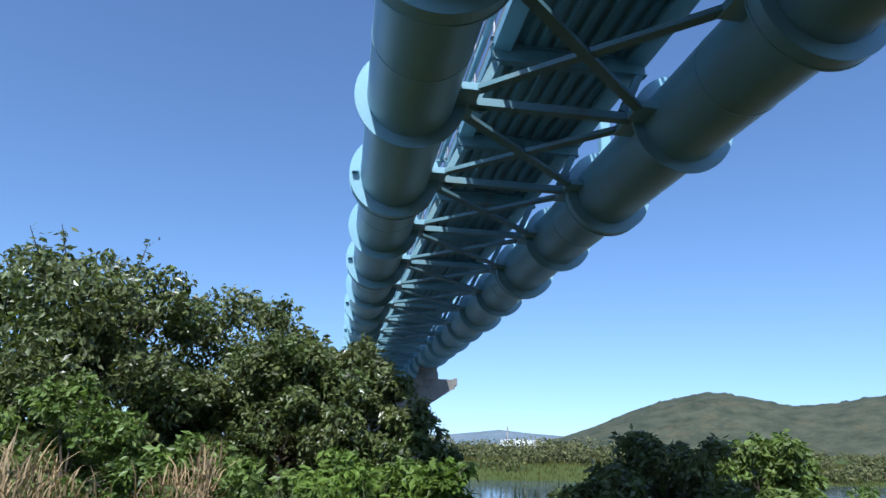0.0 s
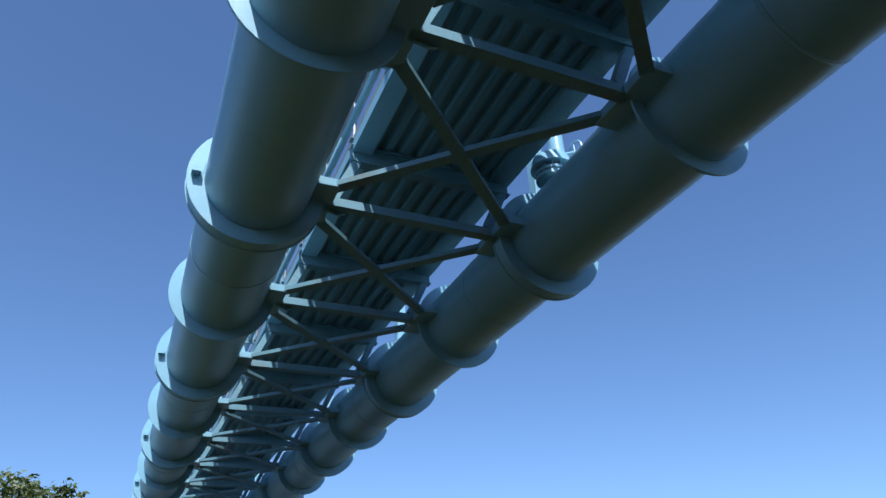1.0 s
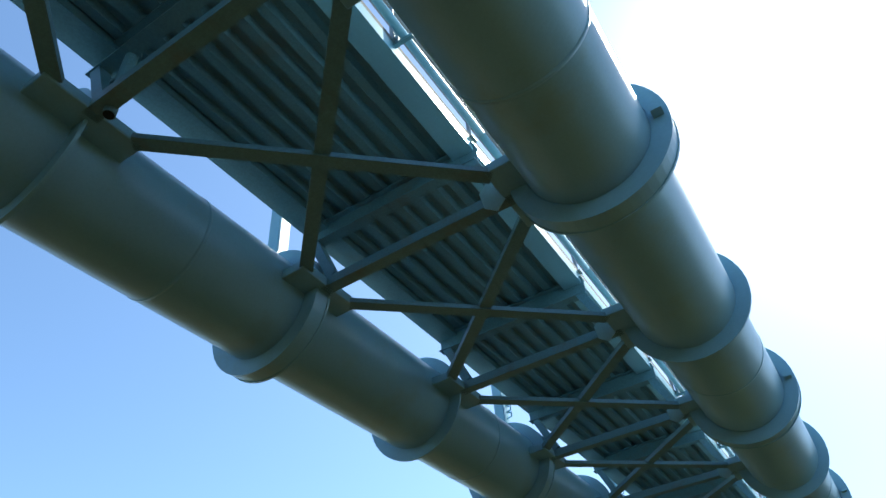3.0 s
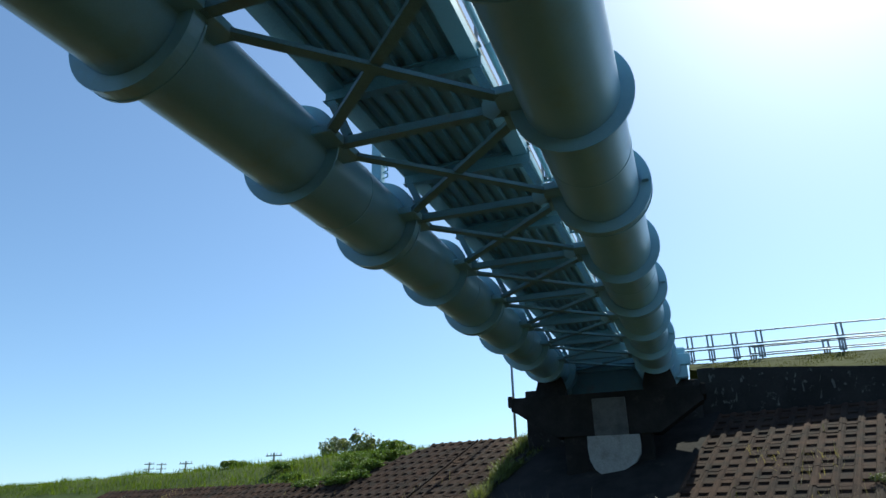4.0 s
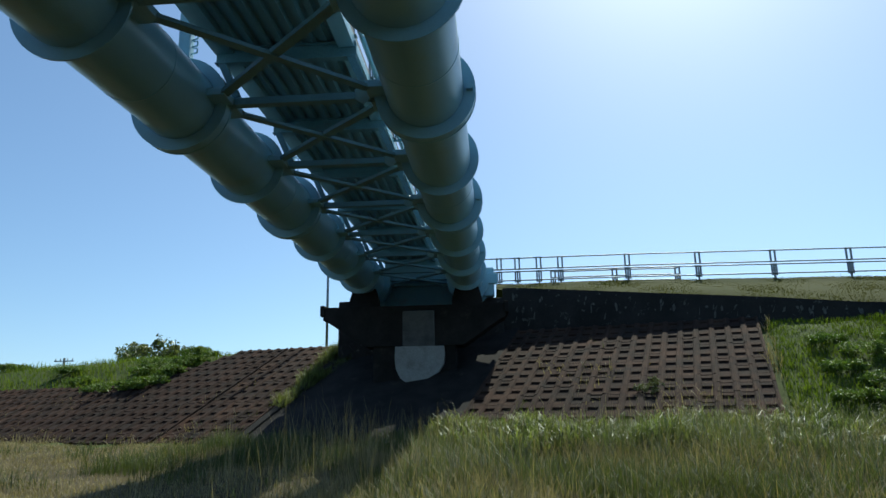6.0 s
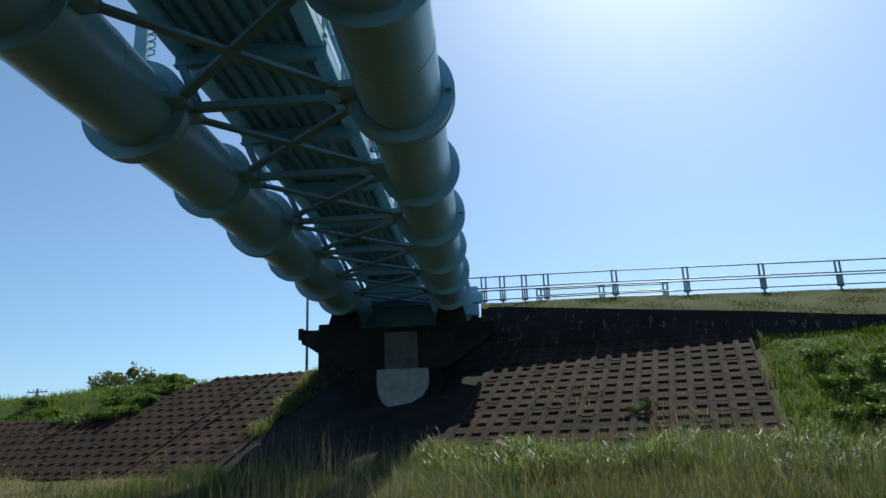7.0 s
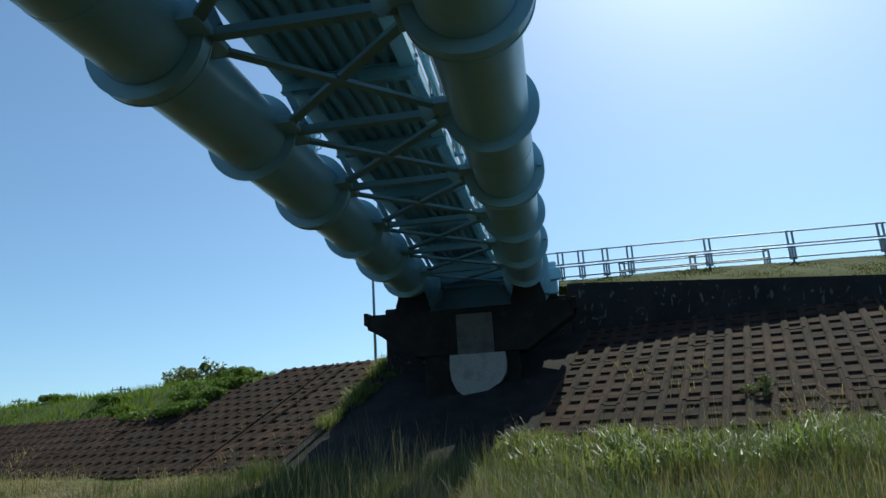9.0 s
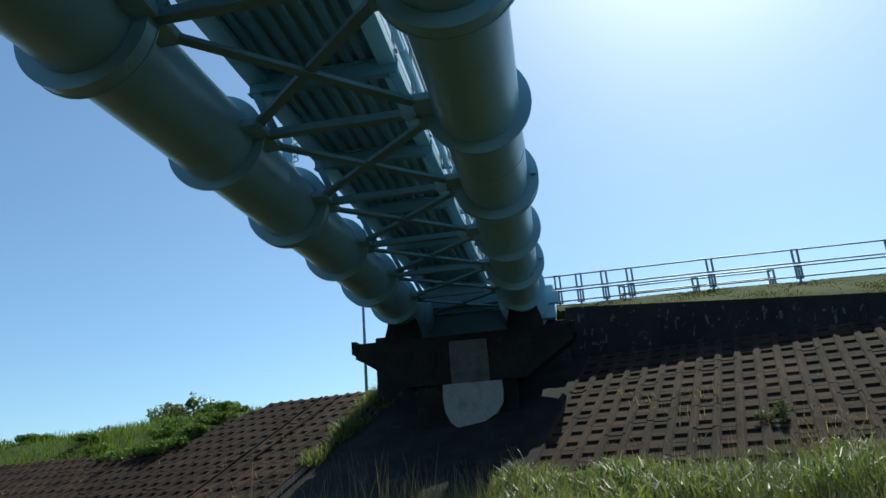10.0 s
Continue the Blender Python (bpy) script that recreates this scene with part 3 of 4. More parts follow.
def build_utility_pole(x, y, h):
    p = empty("utility_pole", x, y, 1.4, "distant grey concrete utility pole with crossarms", "utility pole", "utility poles beyond the levee")
    part("shaft", rod_bm((0, 0, 0), (0, 0, h), 0.17, 0.12, n=10), WOOD, p)
    for z in (h - 0.4, h - 1.2):
        part("crossarm", box_bm(-1.1, 1.1, -0.06, 0.06, z, z + 0.12), GALV, p)
        for i in (-0.95, -0.4, 0.4, 0.95):
            part("insulator", rod_bm((i, 0, z + 0.12), (i, 0, z + 0.35), 0.06, n=6), WHITE, p)


for x, y, h in ((-67, 80, 5.8), (-88, 96, 7.0), (-46, 70, 5.6), (-96, 108, 7.6)):
    build_utility_pole(x, y, h)

# ---- concrete block revetment on the levee slope ----
U = Vector((1, -SKEW, 0)).normalized()
N = Vector((-SKEW * 0.45, -0.45, 1)).normalized()
V = N.cross(U).normalized()
CELL, ROW = 0.54, 0.64


def block_mesh():
    """One cell of concrete frame, with a raised rib at each side, round a sunk soil pocket."""
    a, rib, hx, hy, d = CELL / 2 - 0.002, 0.065, 0.158, 0.13, 0.13
    b = ROW / 2 - 0.002
    xs, ys = (-a, -a + rib, -hx, hx, a - rib, a), (-b, -hy, hy, b)
    v, f, grid = [], [], {}

    def vert(x, y, z):
        v.append((x, y, z))
        return len(v) - 1

    for i, x in enumerate(xs):
        for j, y in enumerate(ys):
            grid[i, j] = vert(x, y, d + (0.045 if i in (0, 1, 4, 5) else 0.0))
    for i in range(5):
        for j in range(3):
            if (i, j) != (2, 1):
                f.append((grid[i, j], grid[i + 1, j], grid[i + 1, j + 1], grid[i, j + 1]))
    top = [grid[2, 1], grid[3, 1], grid[3, 2], grid[2, 2]]
    low = [vert(x * hx * 0.94, y * hy * 0.9, d - 0.055) for x, y in ((-1, -1), (1, -1), (1, 1), (-1, 1))]
    f.append(tuple(low))
    for i in range(4):
        j = (i + 1) % 4
        f.append((top[j], top[i], low[i], low[j]))
    base = {(i, j): vert(x, b if j else -b, 0.0) for i, x in enumerate(xs) for j in (0, 3)}
    for i in range(5):
        f.append((grid[i, 0], base[i, 0], base[i + 1, 0], grid[i + 1, 0]))
        f.append((grid[i + 1, 3], base[i + 1, 3], base[i, 3], grid[i, 3]))
    f.append((grid[0, 3], base[0, 3], base[0, 0], grid[0, 0]))
    f.append((grid[5, 0], base[5, 0], base[5, 3], grid[5, 3]))
    return mesh_of("revetment_block", v, f, BLOCK)


def build_revetment(name, u0, columns, rows_of, v0, label, cap):
    """rows_of(column): first and last row; cap: how many of the pieces stay single."""
    base = Vector((0, TOE, 0.25 - 0.07))
    root = empty(name, *base, label, "revetment", kind="structure")
    turn = Matrix((U, V, N)).transposed().to_4x4()
    me = block_mesh()
    rng = np.random.default_rng(11)
    made, rest = 0, []
    mv = np.array([v.co for v in me.vertices])
    mf = [tuple(p.vertices) for p in me.polygons]
    for c in range(columns):
        r0, r1 = rows_of(c)
        for r in range(r0, r1):
            u, v = u0 + (c + 0.5) * CELL, v0 + (r + 0.5) * ROW
            m = Matrix.Translation(U * u + V * v + N * rng.normal(0, 0.008)) @ turn
            if made < cap:
                piece("revetment_block", me, root, m)
                made += 1
            else:
                rest.append(m)
    if rest:
        vs = np.concatenate([mv @ np.array(m.to_3x3()).T + np.array(m.translation) for m in rest])
        fs = np.concatenate([np.array(mf) + i * len(mv) for i in range(len(rest))])
        tagged(piece("block_field", mesh_of("block_field", vs, fs, BLOCK), root), kind="stuff")
    return root


build_revetment("revetment_1", -0.65, 17, lambda c: (0, 15), 0.05, "brown weathered concrete grid blocks on the levee slope", 300)
build_revetment("revetment_2", -8.3 - 6 * CELL, 6, lambda c: (0, 14), 0.05, "brown weathered concrete grid blocks beside the bridge pier", 300)
build_revetment("revetment_3", -8.3 - 6 * CELL - 0.16 - 50 * CELL, 50, lambda c: (0, min(14, 8 + max(0, c - 39))), 0.05, "brown weathered concrete grid blocks half overgrown with grass", 300)

# smooth concrete apron, its colour darkened for the shade under the bridge, with kerb strips at its sides
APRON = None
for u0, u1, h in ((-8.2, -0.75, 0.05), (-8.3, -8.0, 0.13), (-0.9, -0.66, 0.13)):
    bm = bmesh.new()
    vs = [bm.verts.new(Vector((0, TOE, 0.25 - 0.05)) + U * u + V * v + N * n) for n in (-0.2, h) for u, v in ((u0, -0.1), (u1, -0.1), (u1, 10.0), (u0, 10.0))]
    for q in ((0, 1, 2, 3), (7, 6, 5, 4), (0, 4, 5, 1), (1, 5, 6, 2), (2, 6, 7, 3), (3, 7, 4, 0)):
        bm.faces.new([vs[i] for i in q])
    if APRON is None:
        APRON = tagged(new("revetment_apron", bm_mesh("revetment_apron", bm, PIERDARK)), "blackened concrete apron, darkened also for the shade under the bridge", "apron", kind="structure")
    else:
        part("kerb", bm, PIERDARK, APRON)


# ---- grass ----
def blades(x, y, z, h, w, rng, bend=0.45, lean=None):
    """Curved tapering blades: arrays of corners and of triangles."""
    n = len(x)
    a, t = rng.uniform(0, 2 * np.pi, n), rng.uniform(0.1, 1.0, n) * bend
    d = np.stack([np.cos(a), np.sin(a)], -1)
    if lean is not None:
        d = d + np.asarray(lean)[None]
    s = np.stack([-np.sin(a), np.cos(a)], -1)
    verts = np.zeros((n, 7, 3), np.float32)
    for k, (f, wide) in enumerate(((0.0, 1.0), (0.45, 0.85), (0.8, 0.5))):
        off = d * (t * h * f * f)[:, None]
        for j, sg in ((0, -1), (1, 1)):
            verts[:, 2 * k + j, :2] = np.stack([x, y], -1) + off + s * (sg * w * wide / 2)[:, None]
            verts[:, 2 * k + j, 2] = z + h * f * (1 - 0.25 * t * f)
    verts[:, 6, :2] = np.stack([x, y], -1) + d * (t * h)[:, None]
    verts[:, 6, 2] = z + h * (1 - 0.3 * t)
    f = np.array([(0, 1, 3), (0, 3, 2), (2, 3, 5), (2, 5, 4), (4, 5, 6)])
    return verts.reshape(-1, 3), (f[None] + (np.arange(n) * 7)[:, None, None]).reshape(-1, 3)


def clump_noise(x, y, s):
    return np.array([noise.noise((a * s, b * s, 3.7)) for a, b in zip(x, y)])


def field(name, count, area, h, w, mat, label, seed, keep=None, zf=ground_z, bend=0.45, patch=(0.35, 0.0), lift=0.0):
    """Grass over a stretch of ground, thinned and thickened in patches."""
    rng = np.random.default_rng(seed)
    x, y = rng.uniform(area[0], area[1], count), rng.uniform(area[2], area[3], count)
    if keep is not None:
        ok = keep(x, y)
        x, y = x[ok], y[ok]
    p = clump_noise(x, y, patch[0])
    ok = p + rng.normal(0, 0.12, len(x)) > patch[1] - 0.15
    x, y, p = x[ok], y[ok], p[ok]
    hh = rng.uniform(h[0], h[1], len(x)) * np.clip(1.0 + 0.8 * p + 0.45 * clump_noise(x, y, 1.9), 0.3, 2.0)
    ww = rng.uniform(w[0], w[1], len(x))
    v, f = blades(x, y, zf(x, y) - 0.02 + rng.uniform(0, 1, len(x)) ** 0.7 * lift * np.clip(1.0 + 0.7 * p, 0.4, 1.6), hh, ww, rng, bend)
    tagged(new(name, mesh_of(name, v, f, mat)), label, "grass", kind="stuff")


def q_of(x, y):
    return y + SKEW * x


def u_of(x, y):
    return x * U.x + (y - TOE) * U.y


field("tall_grass", 60000, (-0.8, 22, 9.5, 20.5), (0.35, 0.85), (0.007, 0.017), REED, "tall pale green grass in front of the revetment", 21, lambda x, y: (q_of(x, y) < 19.8) & (x > -1.6 + (y - 8) * 0.16), bend=0.75, patch=(0.45, -0.12))
field("broad_grass", 95000, (-1.0, 24, 12.0, 21), (0.16, 0.4), (0.017, 0.036), BROADGRASS, "broad-leaved tall grass at the foot of the slope", 22, lambda x, y: (q_of(x, y) > 14.2) & (q_of(x, y) < 20.2), bend=1.6, patch=(0.8, -0.05), lift=0.5)
field("seed_stems", 3600, (-4.5, 18, 8.5, 20), (0.8, 1.25), (0.005, 0.009), DRY, "thin dry seed stems above the grass", 42, lambda x, y: q_of(x, y) < 20, bend=0.5, patch=(0.4, -0.2))
field("brown_grass", 28000, (-2.0, 16, 6.5, 15), (0.25, 0.65), (0.005, 0.011), DRY, "withered brown grass among the green", 23, bend=0.8, patch=(0.5, 0.05))
field("low_grass", 60000, (-1.5, 16, 6.5, 14), (0.2, 0.5), (0.006, 0.013), GRASS, "low green grass under the tall stems", 37, bend=0.9, patch=(0.6, -0.1))
field("mown_grass", 170000, (-34, 0, 6.5, 29), (0.05, 0.18), (0.008, 0.016), DRY, "short dry mown grass on the floodplain", 24, lambda x, y: q_of(x, y) < 19.3, bend=1.0, patch=(0.25, -0.35))
field("green_tufts", 60000, (-32, 1, 6.5, 24), (0.15, 0.42), (0.008, 0.018), GRASS, "green grass tufts on the dry floodplain", 25, lambda x, y: q_of(x, y) < 18.0, bend=0.8, patch=(0.5, 0.58))
field("short_green", 12000, (-34, 1, 6.5, 28), (0.06, 0.2), (0.012, 0.022), GRASS, "short green grass among the dry hay", 38, lambda x, y: q_of(x, y) < 18.8, bend=0.9, patch=(0.3, 0.36))
field("dry_fringe", 16000, (-40, -6, 18, 34), (0.2, 0.5), (0.012, 0.022), DRY, "dry grass fringe along the foot of the revetment", 26, lambda x, y: (q_of(x, y) > 18.2) & (q_of(x, y) < 19.9), bend=0.9, patch=(0.6, 0.0))
field("shade_grass", 15000, (-8.5, 0.5, 14, 21.5), (0.25, 0.6), (0.006, 0.012), GRASS, "thin grass stems in the shade of the bridge", 39, lambda x, y: q_of(x, y) < 19.6, bend=0.6, patch=(0.6, 0.05))
field("levee_grass", 110000, (-75, -9, 24, 62), (0.10, 0.42), (0.02, 0.045), LUSH, "lush bright green grass on the levee slope", 27, lambda x, y: (u_of(x, y) < -15.6) & (q_of(x, y) > np.where(u_of(x, y) < -17.5, 23.7, 26.8)) & (q_of(x, y) < 30.5), bend=0.7, patch=(0.3, -0.4))
field("levee_grass", 70000, (8.4, 26, 11, 26), (0.06, 0.24), (0.014, 0.034), LUSH, "lush bright green grass beside the revetment", 28, lambda x, y: (q_of(x, y) > 19.5) & (y < wall_y(x)) & (u_of(x, y) > 8.75), bend=0.7, patch=(0.3, -0.4))
field("bank_turf", 70000, (1.6, 26, 20, 31.5), (0.02, 0.06), (0.014, 0.034), DRYGREEN, "short mown turf above the wing wall", 29, lambda x, y: (y > wall_y(x) + 0.45), zf=bank_z, bend=0.8, patch=(0.3, -0.4))
field("crest_weeds", 1500, (2, 30, 31, 36), (0.1, 0.42), (0.012, 0.025), GRASS, "sparse weeds under the fence", 30, zf=bank_z, bend=0.6, patch=(0.6, 0.15))
field("seam_weeds", 3000, (7, 12.0, 15.5, 24.5), (0.2, 0.6), (0.012, 0.025), DRY, "pale dry weeds at the edge of the blocks", 31, lambda x, y: (q_of(x, y) > 19) & (np.abs(u_of(x, y) - 8.65) < 0.22), bend=0.8, patch=(0.6, -0.2))
field("apron_weeds", 60000, (-9.8, -3, 20.5, 31), (0.2, 0.65), (0.014, 0.032), BROADGRASS, "weeds growing along the kerb of the apron", 32, lambda x, y: (q_of(x, y) > 21.5) & (q_of(x, y) < 28.8) & (np.abs(u_of(x, y) + 8.2) < 0.25 + 0.09 * (q_of(x, y) - 21.5)), bend=0.9, patch=(0.7, -0.05))
field("block_weeds", 26000, (-36, 9, 16.5, 33), (0.1, 0.42), (0.01, 0.022), DRY, "dry weeds rooted in the pockets of the blocks", 44, lambda x, y: (q_of(x, y) > 19.0) & (q_of(x, y) < 24.5) & ((u_of(x, y) < -8.4) | (u_of(x, y) > -0.5)), bend=1.0, patch=(0.55, 0.5), lift=0.15)
field("block_weeds", 9000, (-36, 9, 16.5, 33), (0.1, 0.4), (0.012, 0.026), GRASS, "green weeds rooted in the pockets of the blocks", 45, lambda x, y: (q_of(x, y) > 19.0) & (q_of(x, y) < 26.0) & ((u_of(x, y) < -8.4) | (u_of(x, y) > -0.5)), bend=1.0, patch=(0.7, 0.55), lift=0.15)
field("river_weeds", 26000, (0.2, 13, -13.5, -8.8), (0.6, 1.05), (0.009, 0.02), REED, "tall weeds in front of the thicket", 33, bend=0.7, patch=(0.5, 0.0))
field("river_weeds", 9000, (-10, 0.4, -14, -9.0), (0.3, 0.75), (0.012, 0.026), GRASS, "low weeds beside the river shrubs", 41, bend=0.7, patch=(0.5, 0.1))
field("russet_weeds", 20000, (2.0, 11, -12.4, -9.4), (0.12, 0.34), (0.012, 0.026), RUSSET, "fluffy russet seed heads of dry weeds", 34, bend=1.2, patch=(0.8, 0.25), lift=1.15)
# Out of view; its dark colour dims the bounce on the pipe undersides.
field("path_grass", 170000, (-18, 14, -9, 6.5), (0.10, 0.28), (0.018, 0.036), BOUNCE_GRASS, "unseen short grass below the bridge, darkened to dim bounced light", 43, bend=0.9, patch=(0.4, -0.3))
field("river_reeds", 12000, (-70, 60, -26, -18), (0.3, 0.7), (0.03, 0.06), REED, "reeds on the near river bank", 35, bend=0.4, patch=(0.15, 0.0))
field("far_reeds", 40000, (-150, 40, -130, -76), (0.25, 0.55), (0.06, 0.14), DRYGREEN, "reeds and rough grass on the far river bank", 36, bend=0.4, patch=(0.05, -0.2))


# ---- shrubs and trees ----
def leaf_arrays(c, size, rng, droop=0.5):
    """Folded pointed leaves at the places c."""
    n = len(c)
    a = rng.uniform(0, 2 * np.pi, n)
    e = rng.normal(-droop, 0.5, n)
    d = np.stack([np.cos(a) * np.cos(e), np.sin(a) * np.cos(e), np.sin(e)], -1)
    s = np.cross(d, rng.normal(size=(n, 3)))
    s /= np.linalg.norm(s, axis=1, keepdims=True)
    up = np.cross(s, d)
    L = (size * rng.uniform(0.6, 1.3, n))[:, None]
    v = np.stack([c, c + d * L * 0.45 + s * L * 0.24 + up * L * 0.06, c + d * L, c + d * L * 0.45 - s * L * 0.24 + up * L * 0.06], 1)
    f = np.array([(0, 1, 2), (0, 2, 3)])
    return v.reshape(-1, 3), (f[None] + (np.arange(n) * 4)[:, None, None]).reshape(-1, 3)


def build_tree(name, x, y, h, r, leaves, size, mat, label, category, seed, low=0.1, clumps=70, ground=None, reach=0.3):
    rng = np.random.default_rng(seed)
    z0 = float(ground_z(x, y)) if ground is None else ground
    t = empty(name, x, y, z0, label, category)
    # clump centres fill an uneven dome
    cs = []
    while len(cs) < clumps:
        p = rng.uniform(-1, 1, 3) * (1, 1, 1)
        q = abs(np.linalg.norm(p * (1, 1, 0.95)))
        if 0.45 < q < 1.0 and p[2] > -0.95:
            wob = 1.0 + 0.22 * noise.noise((p[0] * 2.2 + seed, p[1] * 2.2, p[2] * 2.2))
            cs.append((p[0] * r * wob, p[1] * r * wob, h * (low + (1 - low) * (0.5 + 0.46 * p[2] * wob))))
    cs = np.array(cs)
    bm = bmesh.new()
    add_rod(bm, (0, 0, -0.2), (0.05 * r, 0.03 * r, h * 0.45), 0.05 * h * 0.35, 0.02 * h * 0.4, n=8)
    for c in cs[::3]:
        a = Vector((0.04 * r, 0.02 * r, h * rng.uniform(0.12, 0.42)))
        b = Vector(c)
        m = a.lerp(b, 0.5) + Vector((0, 0, 0.08 * h))
        add_rod(bm, a, m, 0.02 * h * 0.3, 0.012 * h * 0.3, n=5)
        add_rod(bm, m, b, 0.012 * h * 0.3, 0.004 * h * 0.3, n=5)
    per = leaves // clumps
    rad = r * rng.uniform(0.14, 0.34, clumps)
    d = rng.normal(size=(clumps, per, 3))
    d /= np.linalg.norm(d, axis=2, keepdims=True)
    d *= rng.uniform(0.35, 1.0, (clumps, per, 1)) ** 0.6
    c = cs[:, None] + d * rad[:, None, None] * np.array([1, 1, 0.8])
    # loose sprays that break the outline
    k = max(6, clumps // 5)
    out = cs[rng.integers(0, clumps, k)]
    way = out - np.array([0, 0, h * 0.45])
    way /= np.linalg.norm(way, axis=1, keepdims=True)
    along = rng.uniform(0.0, 1.0, (k, 40, 1)) * r * reach
    for a, b in zip(out, out + way * r * reach):
        add_rod(bm, a, b, 0.014, 0.005, n=5)
    part("trunk", bm, BARK, t)
    spray = out[:, None] + way[:, None] * along + rng.normal(0, 0.035 * r, (k, 40, 3))
    c = np.concatenate([c.reshape(-1, 3), spray.reshape(-1, 3)])
    c = c[c[:, 2] > 0.02]
    v, f = leaf_arrays(c, size, rng)
    piece("crown", mesh_of("crown", v, f, mat), t)
    return t


THICKET = "dense dark green broad-leaved tree at the river bank"
for i, (x, y, h, r, n) in enumerate(((9.0, -15.5, 3.35, 2.4, 24000), (6.9, -17.0, 4.5, 2.1, 24000), (5.0, -16.0, 4.95, 1.9, 24000), (3.1, -18.0, 4.95, 1.9, 22000), (1.7, -16.8, 3.8, 1.6, 18000), (0.4, -17.6, 3.7, 1.4, 16000), (-0.6, -16.4, 2.4, 0.95, 9000), (12.0, -17.0, 4.6, 2.5, 18000))):
    build_tree("tree", x, y, h, r, n * 4 // 3, 0.14, LEAF, THICKET, "tree", 100 + i, low=0.02, clumps=88, reach=0.45 if i in (0, 1, 2, 6) else 0.25)
build_tree("shrub", 4.1, -13.2, 2.6, 1.0, 7000, 0.12, LEAF_MID, "bright green leafy shrub in front of the thicket", "shrub", 120, low=0.05, clumps=40)
build_tree("shrub", 0.3, -11.9, 1.75, 1.15, 9000, 0.14, LEAF_LIGHT, "low bright green leafy shrub beside tall weeds", "shrub", 121, low=0.02, clumps=40)
build_tree("shrub", 2.1, -12.6, 1.75, 1.0, 6000, 0.14, LEAF_MID, "bright green creeper over the foot of the thicket", "shrub", 127, low=0.02, clumps=40)
build_tree("shrub", -4.7, -14.6, 2.2, 1.35, 10000, 0.14, LEAF, "rounded dark shrub in the shadow of the bridge", "shrub", 122, low=0.02, clumps=60)
build_tree("shrub", -3.5, -14.0, 1.3, 0.8, 4000, 0.14, LEAF, "low dark shrub in the shadow of the bridge", "shrub", 123, low=0.02, clumps=40)
build_tree("shrub", -7.2, -15.6, 2.2, 0.95, 8000, 0.15, LEAF_MID, "sunlit green shrub beside the river", "shrub", 124, low=0.02, clumps=50)
build_tree("shrub", -9.3, -16.0, 1.1, 0.8, 3000, 0.13, LEAF_MID, "small green shrub beside the river", "shrub", 125, low=0.02, clumps=30)
build_tree("shrub", -23.0, 45.5, 3.5, 2.7, 9000, 0.24, LEAF, "wide dark green bush beyond the levee crest", "bush", 126, low=0.05, clumps=50, ground=2.75)
for i, (x, y, h, r) in enumerate(((-14.4, 28.6, 0.8, 0.9), (-15.8, 28.9, 0.8, 1.0), (-13.9, 29.6, 0.95, 0.9), (-17.4, 29.4, 0.6, 1.0), (-13.6, 30.8, 0.9, 0.8), (-15.2, 30.2, 0.85, 1.1), (-13.9, 32.2, 0.8, 0.9), (-15.6, 31.6, 0.6, 1.1), (-21, 33.0, 0.4, 0.9), (-27, 36.5, 0.4, 1.0), (-19, 31.0, 0.35, 0.9))):
    build_tree("shrub", x, y, h * 0.6, r, 4200, 0.10, LEAF_LIGHT, "low bright green bush on the levee slope", "bush", 130 + i, low=0.02, clumps=24)
for i, (x, y, h, r) in enumerate(((12.2, 20.6, 0.6, 0.8), (13.8, 21.0, 0.55, 0.9), (12.0, 18.6, 0.6, 0.7), (15.5, 20.2, 0.6, 1.0), (14.0, 18.8, 0.5, 0.8), (11.2, 19.8, 0.4, 0.7), (11.6, 21.8, 0.35, 0.8), (13.0, 19.7, 0.5, 0.9), (10.8, 18.2, 0.4, 0.7), (15.0, 22.0, 0.4, 1.0), (17.2, 20.8, 0.5, 1.1))):
    build_tree("shrub", x, y, h * 0.6, r, 2200, 0.09, LEAF_LIGHT, "low bright green bush beside the concrete blocks", "bush", 150 + i, low=0.02, clumps=24)
build_tree("shrub", 5.75, 20.4, 0.6, 0.45, 1600, 0.07, REED, "small grey-green weed on the blocks", "weed", 140, low=0.02, clumps=16)


def build_far_woods():
    """Low woods on the far bank, as one sheet of leaf clumps."""
    rng = np.random.default_rng(77)
    cs = []
    for _ in range(420):
        x, y = (rng.uniform(-330, 120), rng.uniform(-330, -85)) if _ > 90 else (rng.uniform(-75, 10), rng.uniform(-125, -84))
        h = rng.uniform(1.2, 3.0) * (1 + 0.7 * noise.noise((x * 0.02, y * 0.02, 0.0)))
        k = 260
        d = rng.normal(size=(k, 3))
        d /= np.linalg.norm(d, axis=1, keepdims=True)
        cs.append(np.array([x, y, float(ground_z(x, y)) + h * 0.45]) + d * np.array([h * 0.9, h * 0.9, h * 0.55]) * rng.uniform(0.6, 1.0, (k, 1)))
    v, f = leaf_arrays(np.concatenate(cs), 0.55, rng)
    tagged(new("far_woods", mesh_of("far_woods", v, f, WOODS)), "low olive woods and scrub on the far bank", "woods", kind="stuff")


build_far_woods()


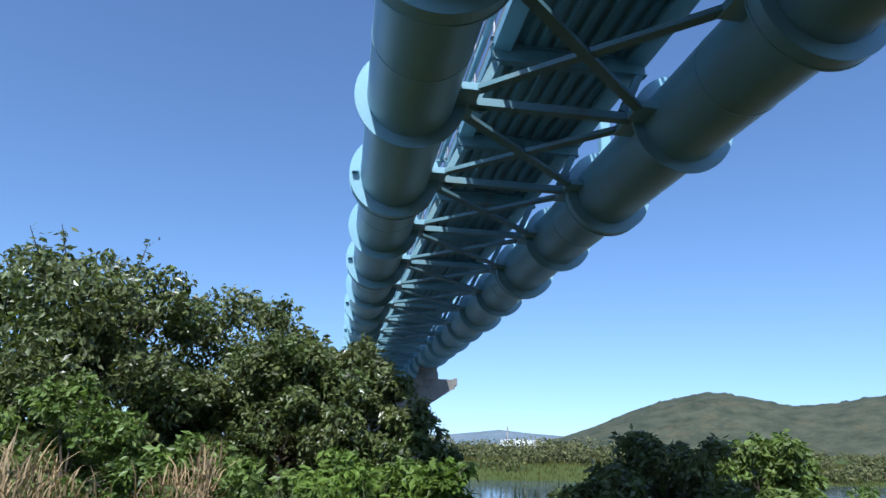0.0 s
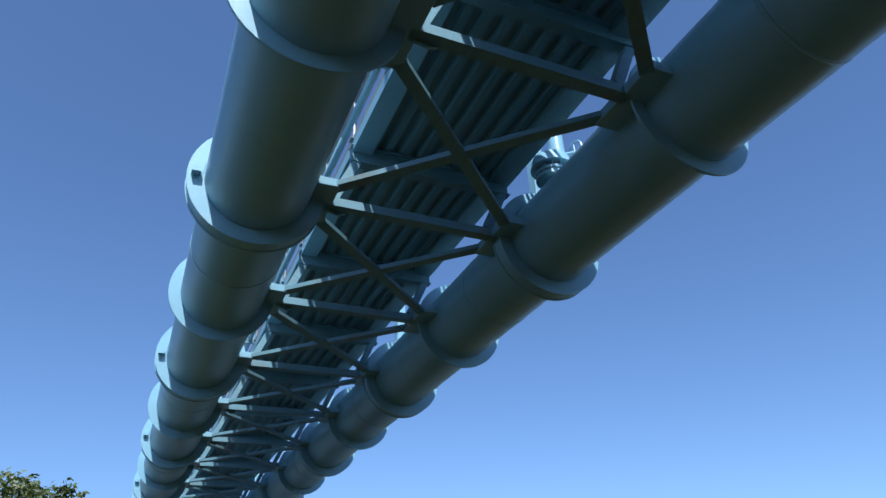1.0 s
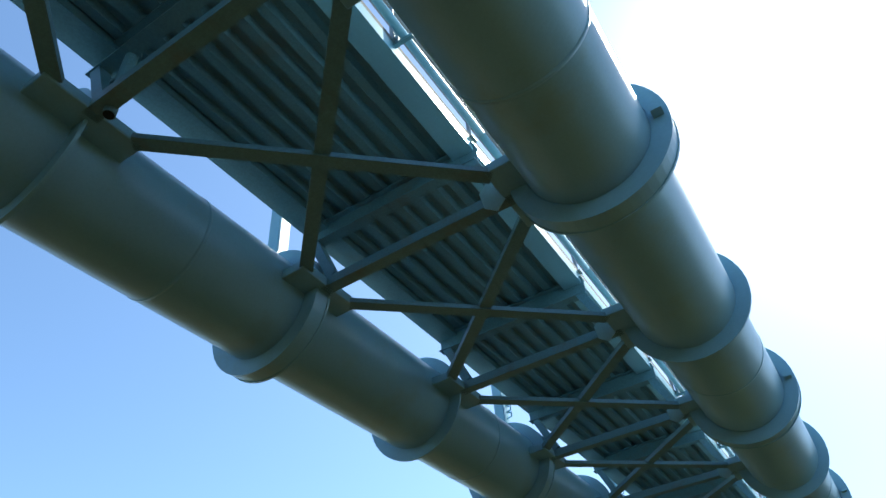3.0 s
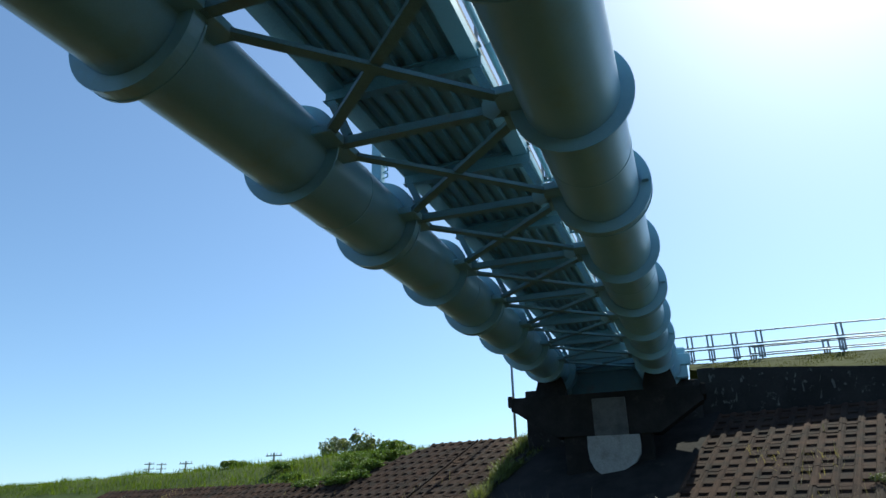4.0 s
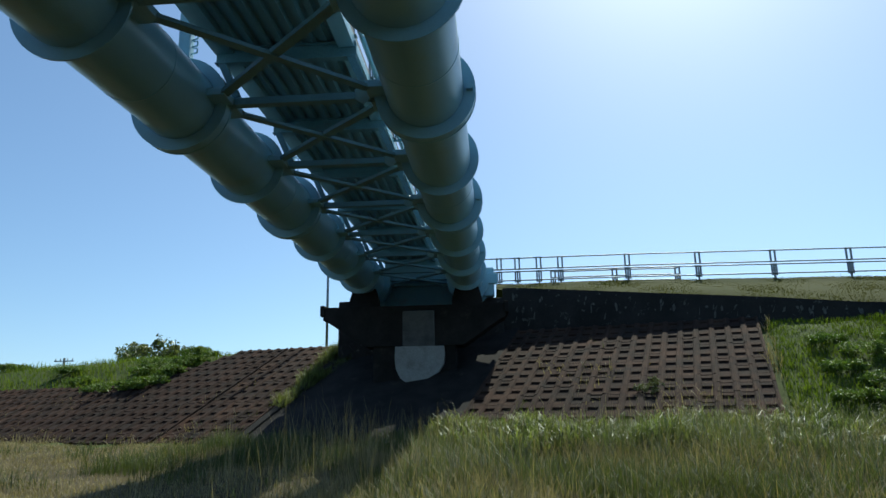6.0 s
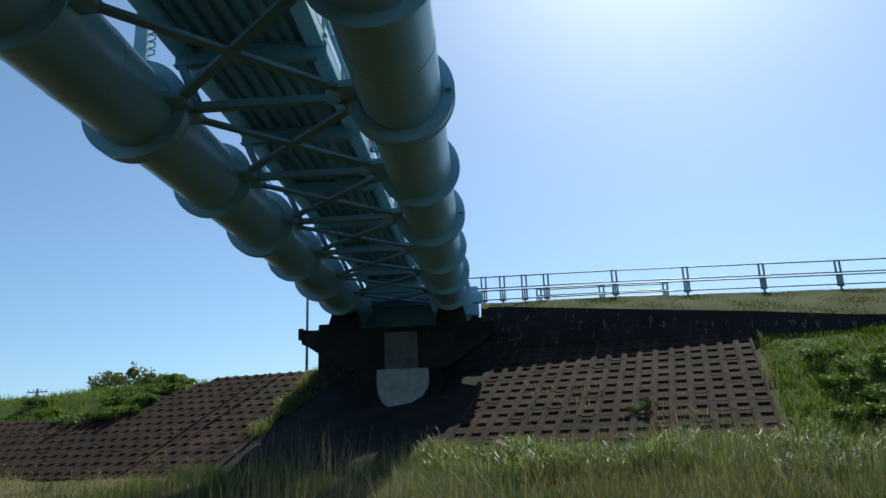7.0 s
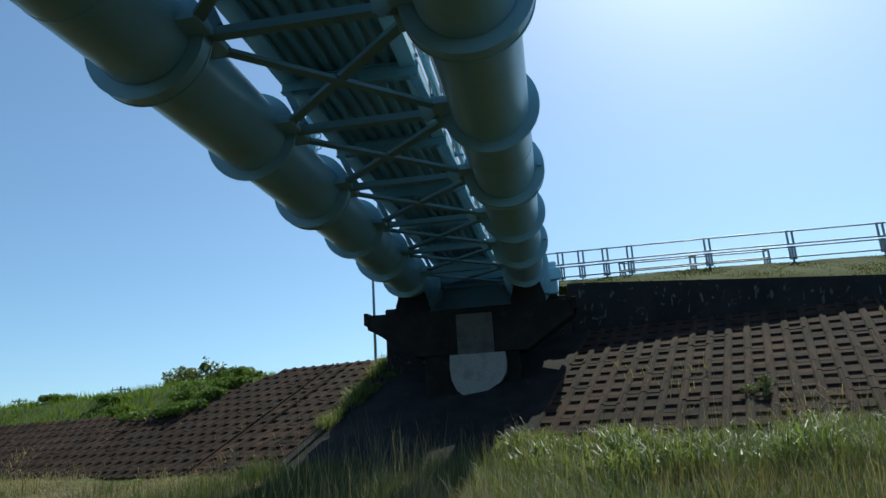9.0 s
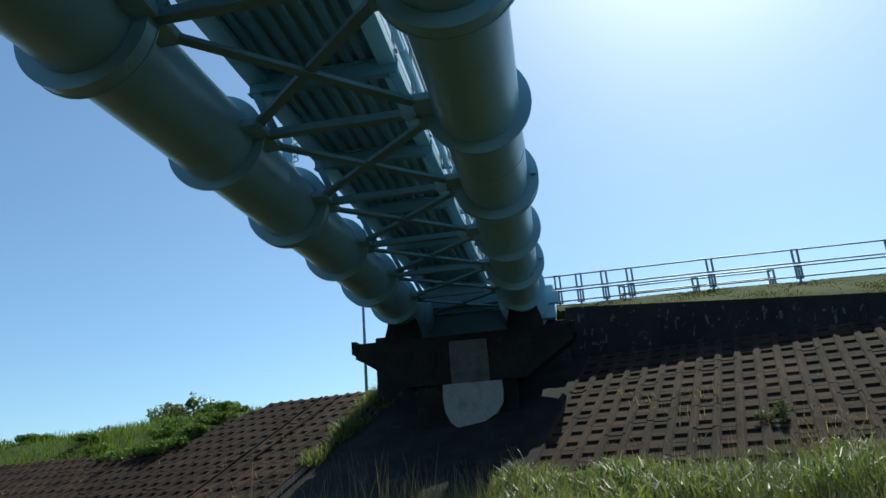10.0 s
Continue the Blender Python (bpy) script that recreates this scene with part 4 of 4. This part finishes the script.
# ---- hills and far things ----
def build_hill(name, profile, dist, depth, mat, label, seed, rough):
    """A ridge; profile: bearing in degrees and height in degrees above the eye."""
    b = np.linspace(profile[0][0], profile[-1][0], 420)
    top = np.tan(np.radians(np.interp(b, [p[0] for p in profile], [0.95 * p[1] for p in profile]))) * dist
    ts = np.linspace(0, 1, 26)
    v = []
    for t in ts:
        r = dist - depth * (1 - t) if t <= 1 else dist
        for i, a in enumerate(np.radians(b)):
            n = noise.fractal((math.sin(a) * 60 * rough, math.cos(a) * 60 * rough, t * 7 + seed), 0.6, 2.1, 5)
            h = top[i] * (math.sin(t * math.pi / 2) ** 1.2) * (1 + 0.035 * n * t) - 3
            v.append((math.sin(a) * r, math.cos(a) * r, h))
    w = len(b)
    i = (np.arange(len(ts) - 1)[:, None] * w + np.arange(w - 1)[None]).ravel()
    tagged(new(name, mesh_of(name, v, np.stack([i, i + 1, i + w + 1, i + w], -1), mat, True)), label, "hill", kind="structure")


build_hill("backdrop_hill", ((-166, 0.2), (-162, 0.9), (-159.7, 1.7), (-156, 3.3), (-153, 4.3), (-150.5, 4.75), (-148, 4.5), (-144.7, 3.65), (-142, 3.9), (-138.6, 4.5), (-134, 4.9), (-128, 4.2), (-120, 3.0), (-108, 1.0)), 1500, 420, HILL, "wooded green-brown hill across the river", 3, 1.0)
build_hill("backdrop_far_hill", ((150, 0.3), (165, 0.8), (175, 0.6), (182, 0.75), (188.4, 0.75), (193, 1.3), (197, 1.0), (204, 0.5)), 3600, 500, FARHILL_HAZE, "distant hills with pale blue haze put into their colour", 9, 0.5)

shed = empty("white_factory", -180, -690, -0.3, "long white factory building far across the river", "factory")
part("hall", box_bm(-24, 22, -10, 10, 0, 6.5), WHITE, shed)
part("annex", box_bm(-40, -24, -8, 8, 0, 4.2), WHITE, shed)
part("roof", prism_bm([(-25, 6.5), (0, 8.2), (23, 6.5)], -10.5, 10.5), WHITE, shed)
part("chimney", rod_bm((12, 0, 6), (12, 0, 20), 0.9, 0.7, n=10), WOOD, shed)
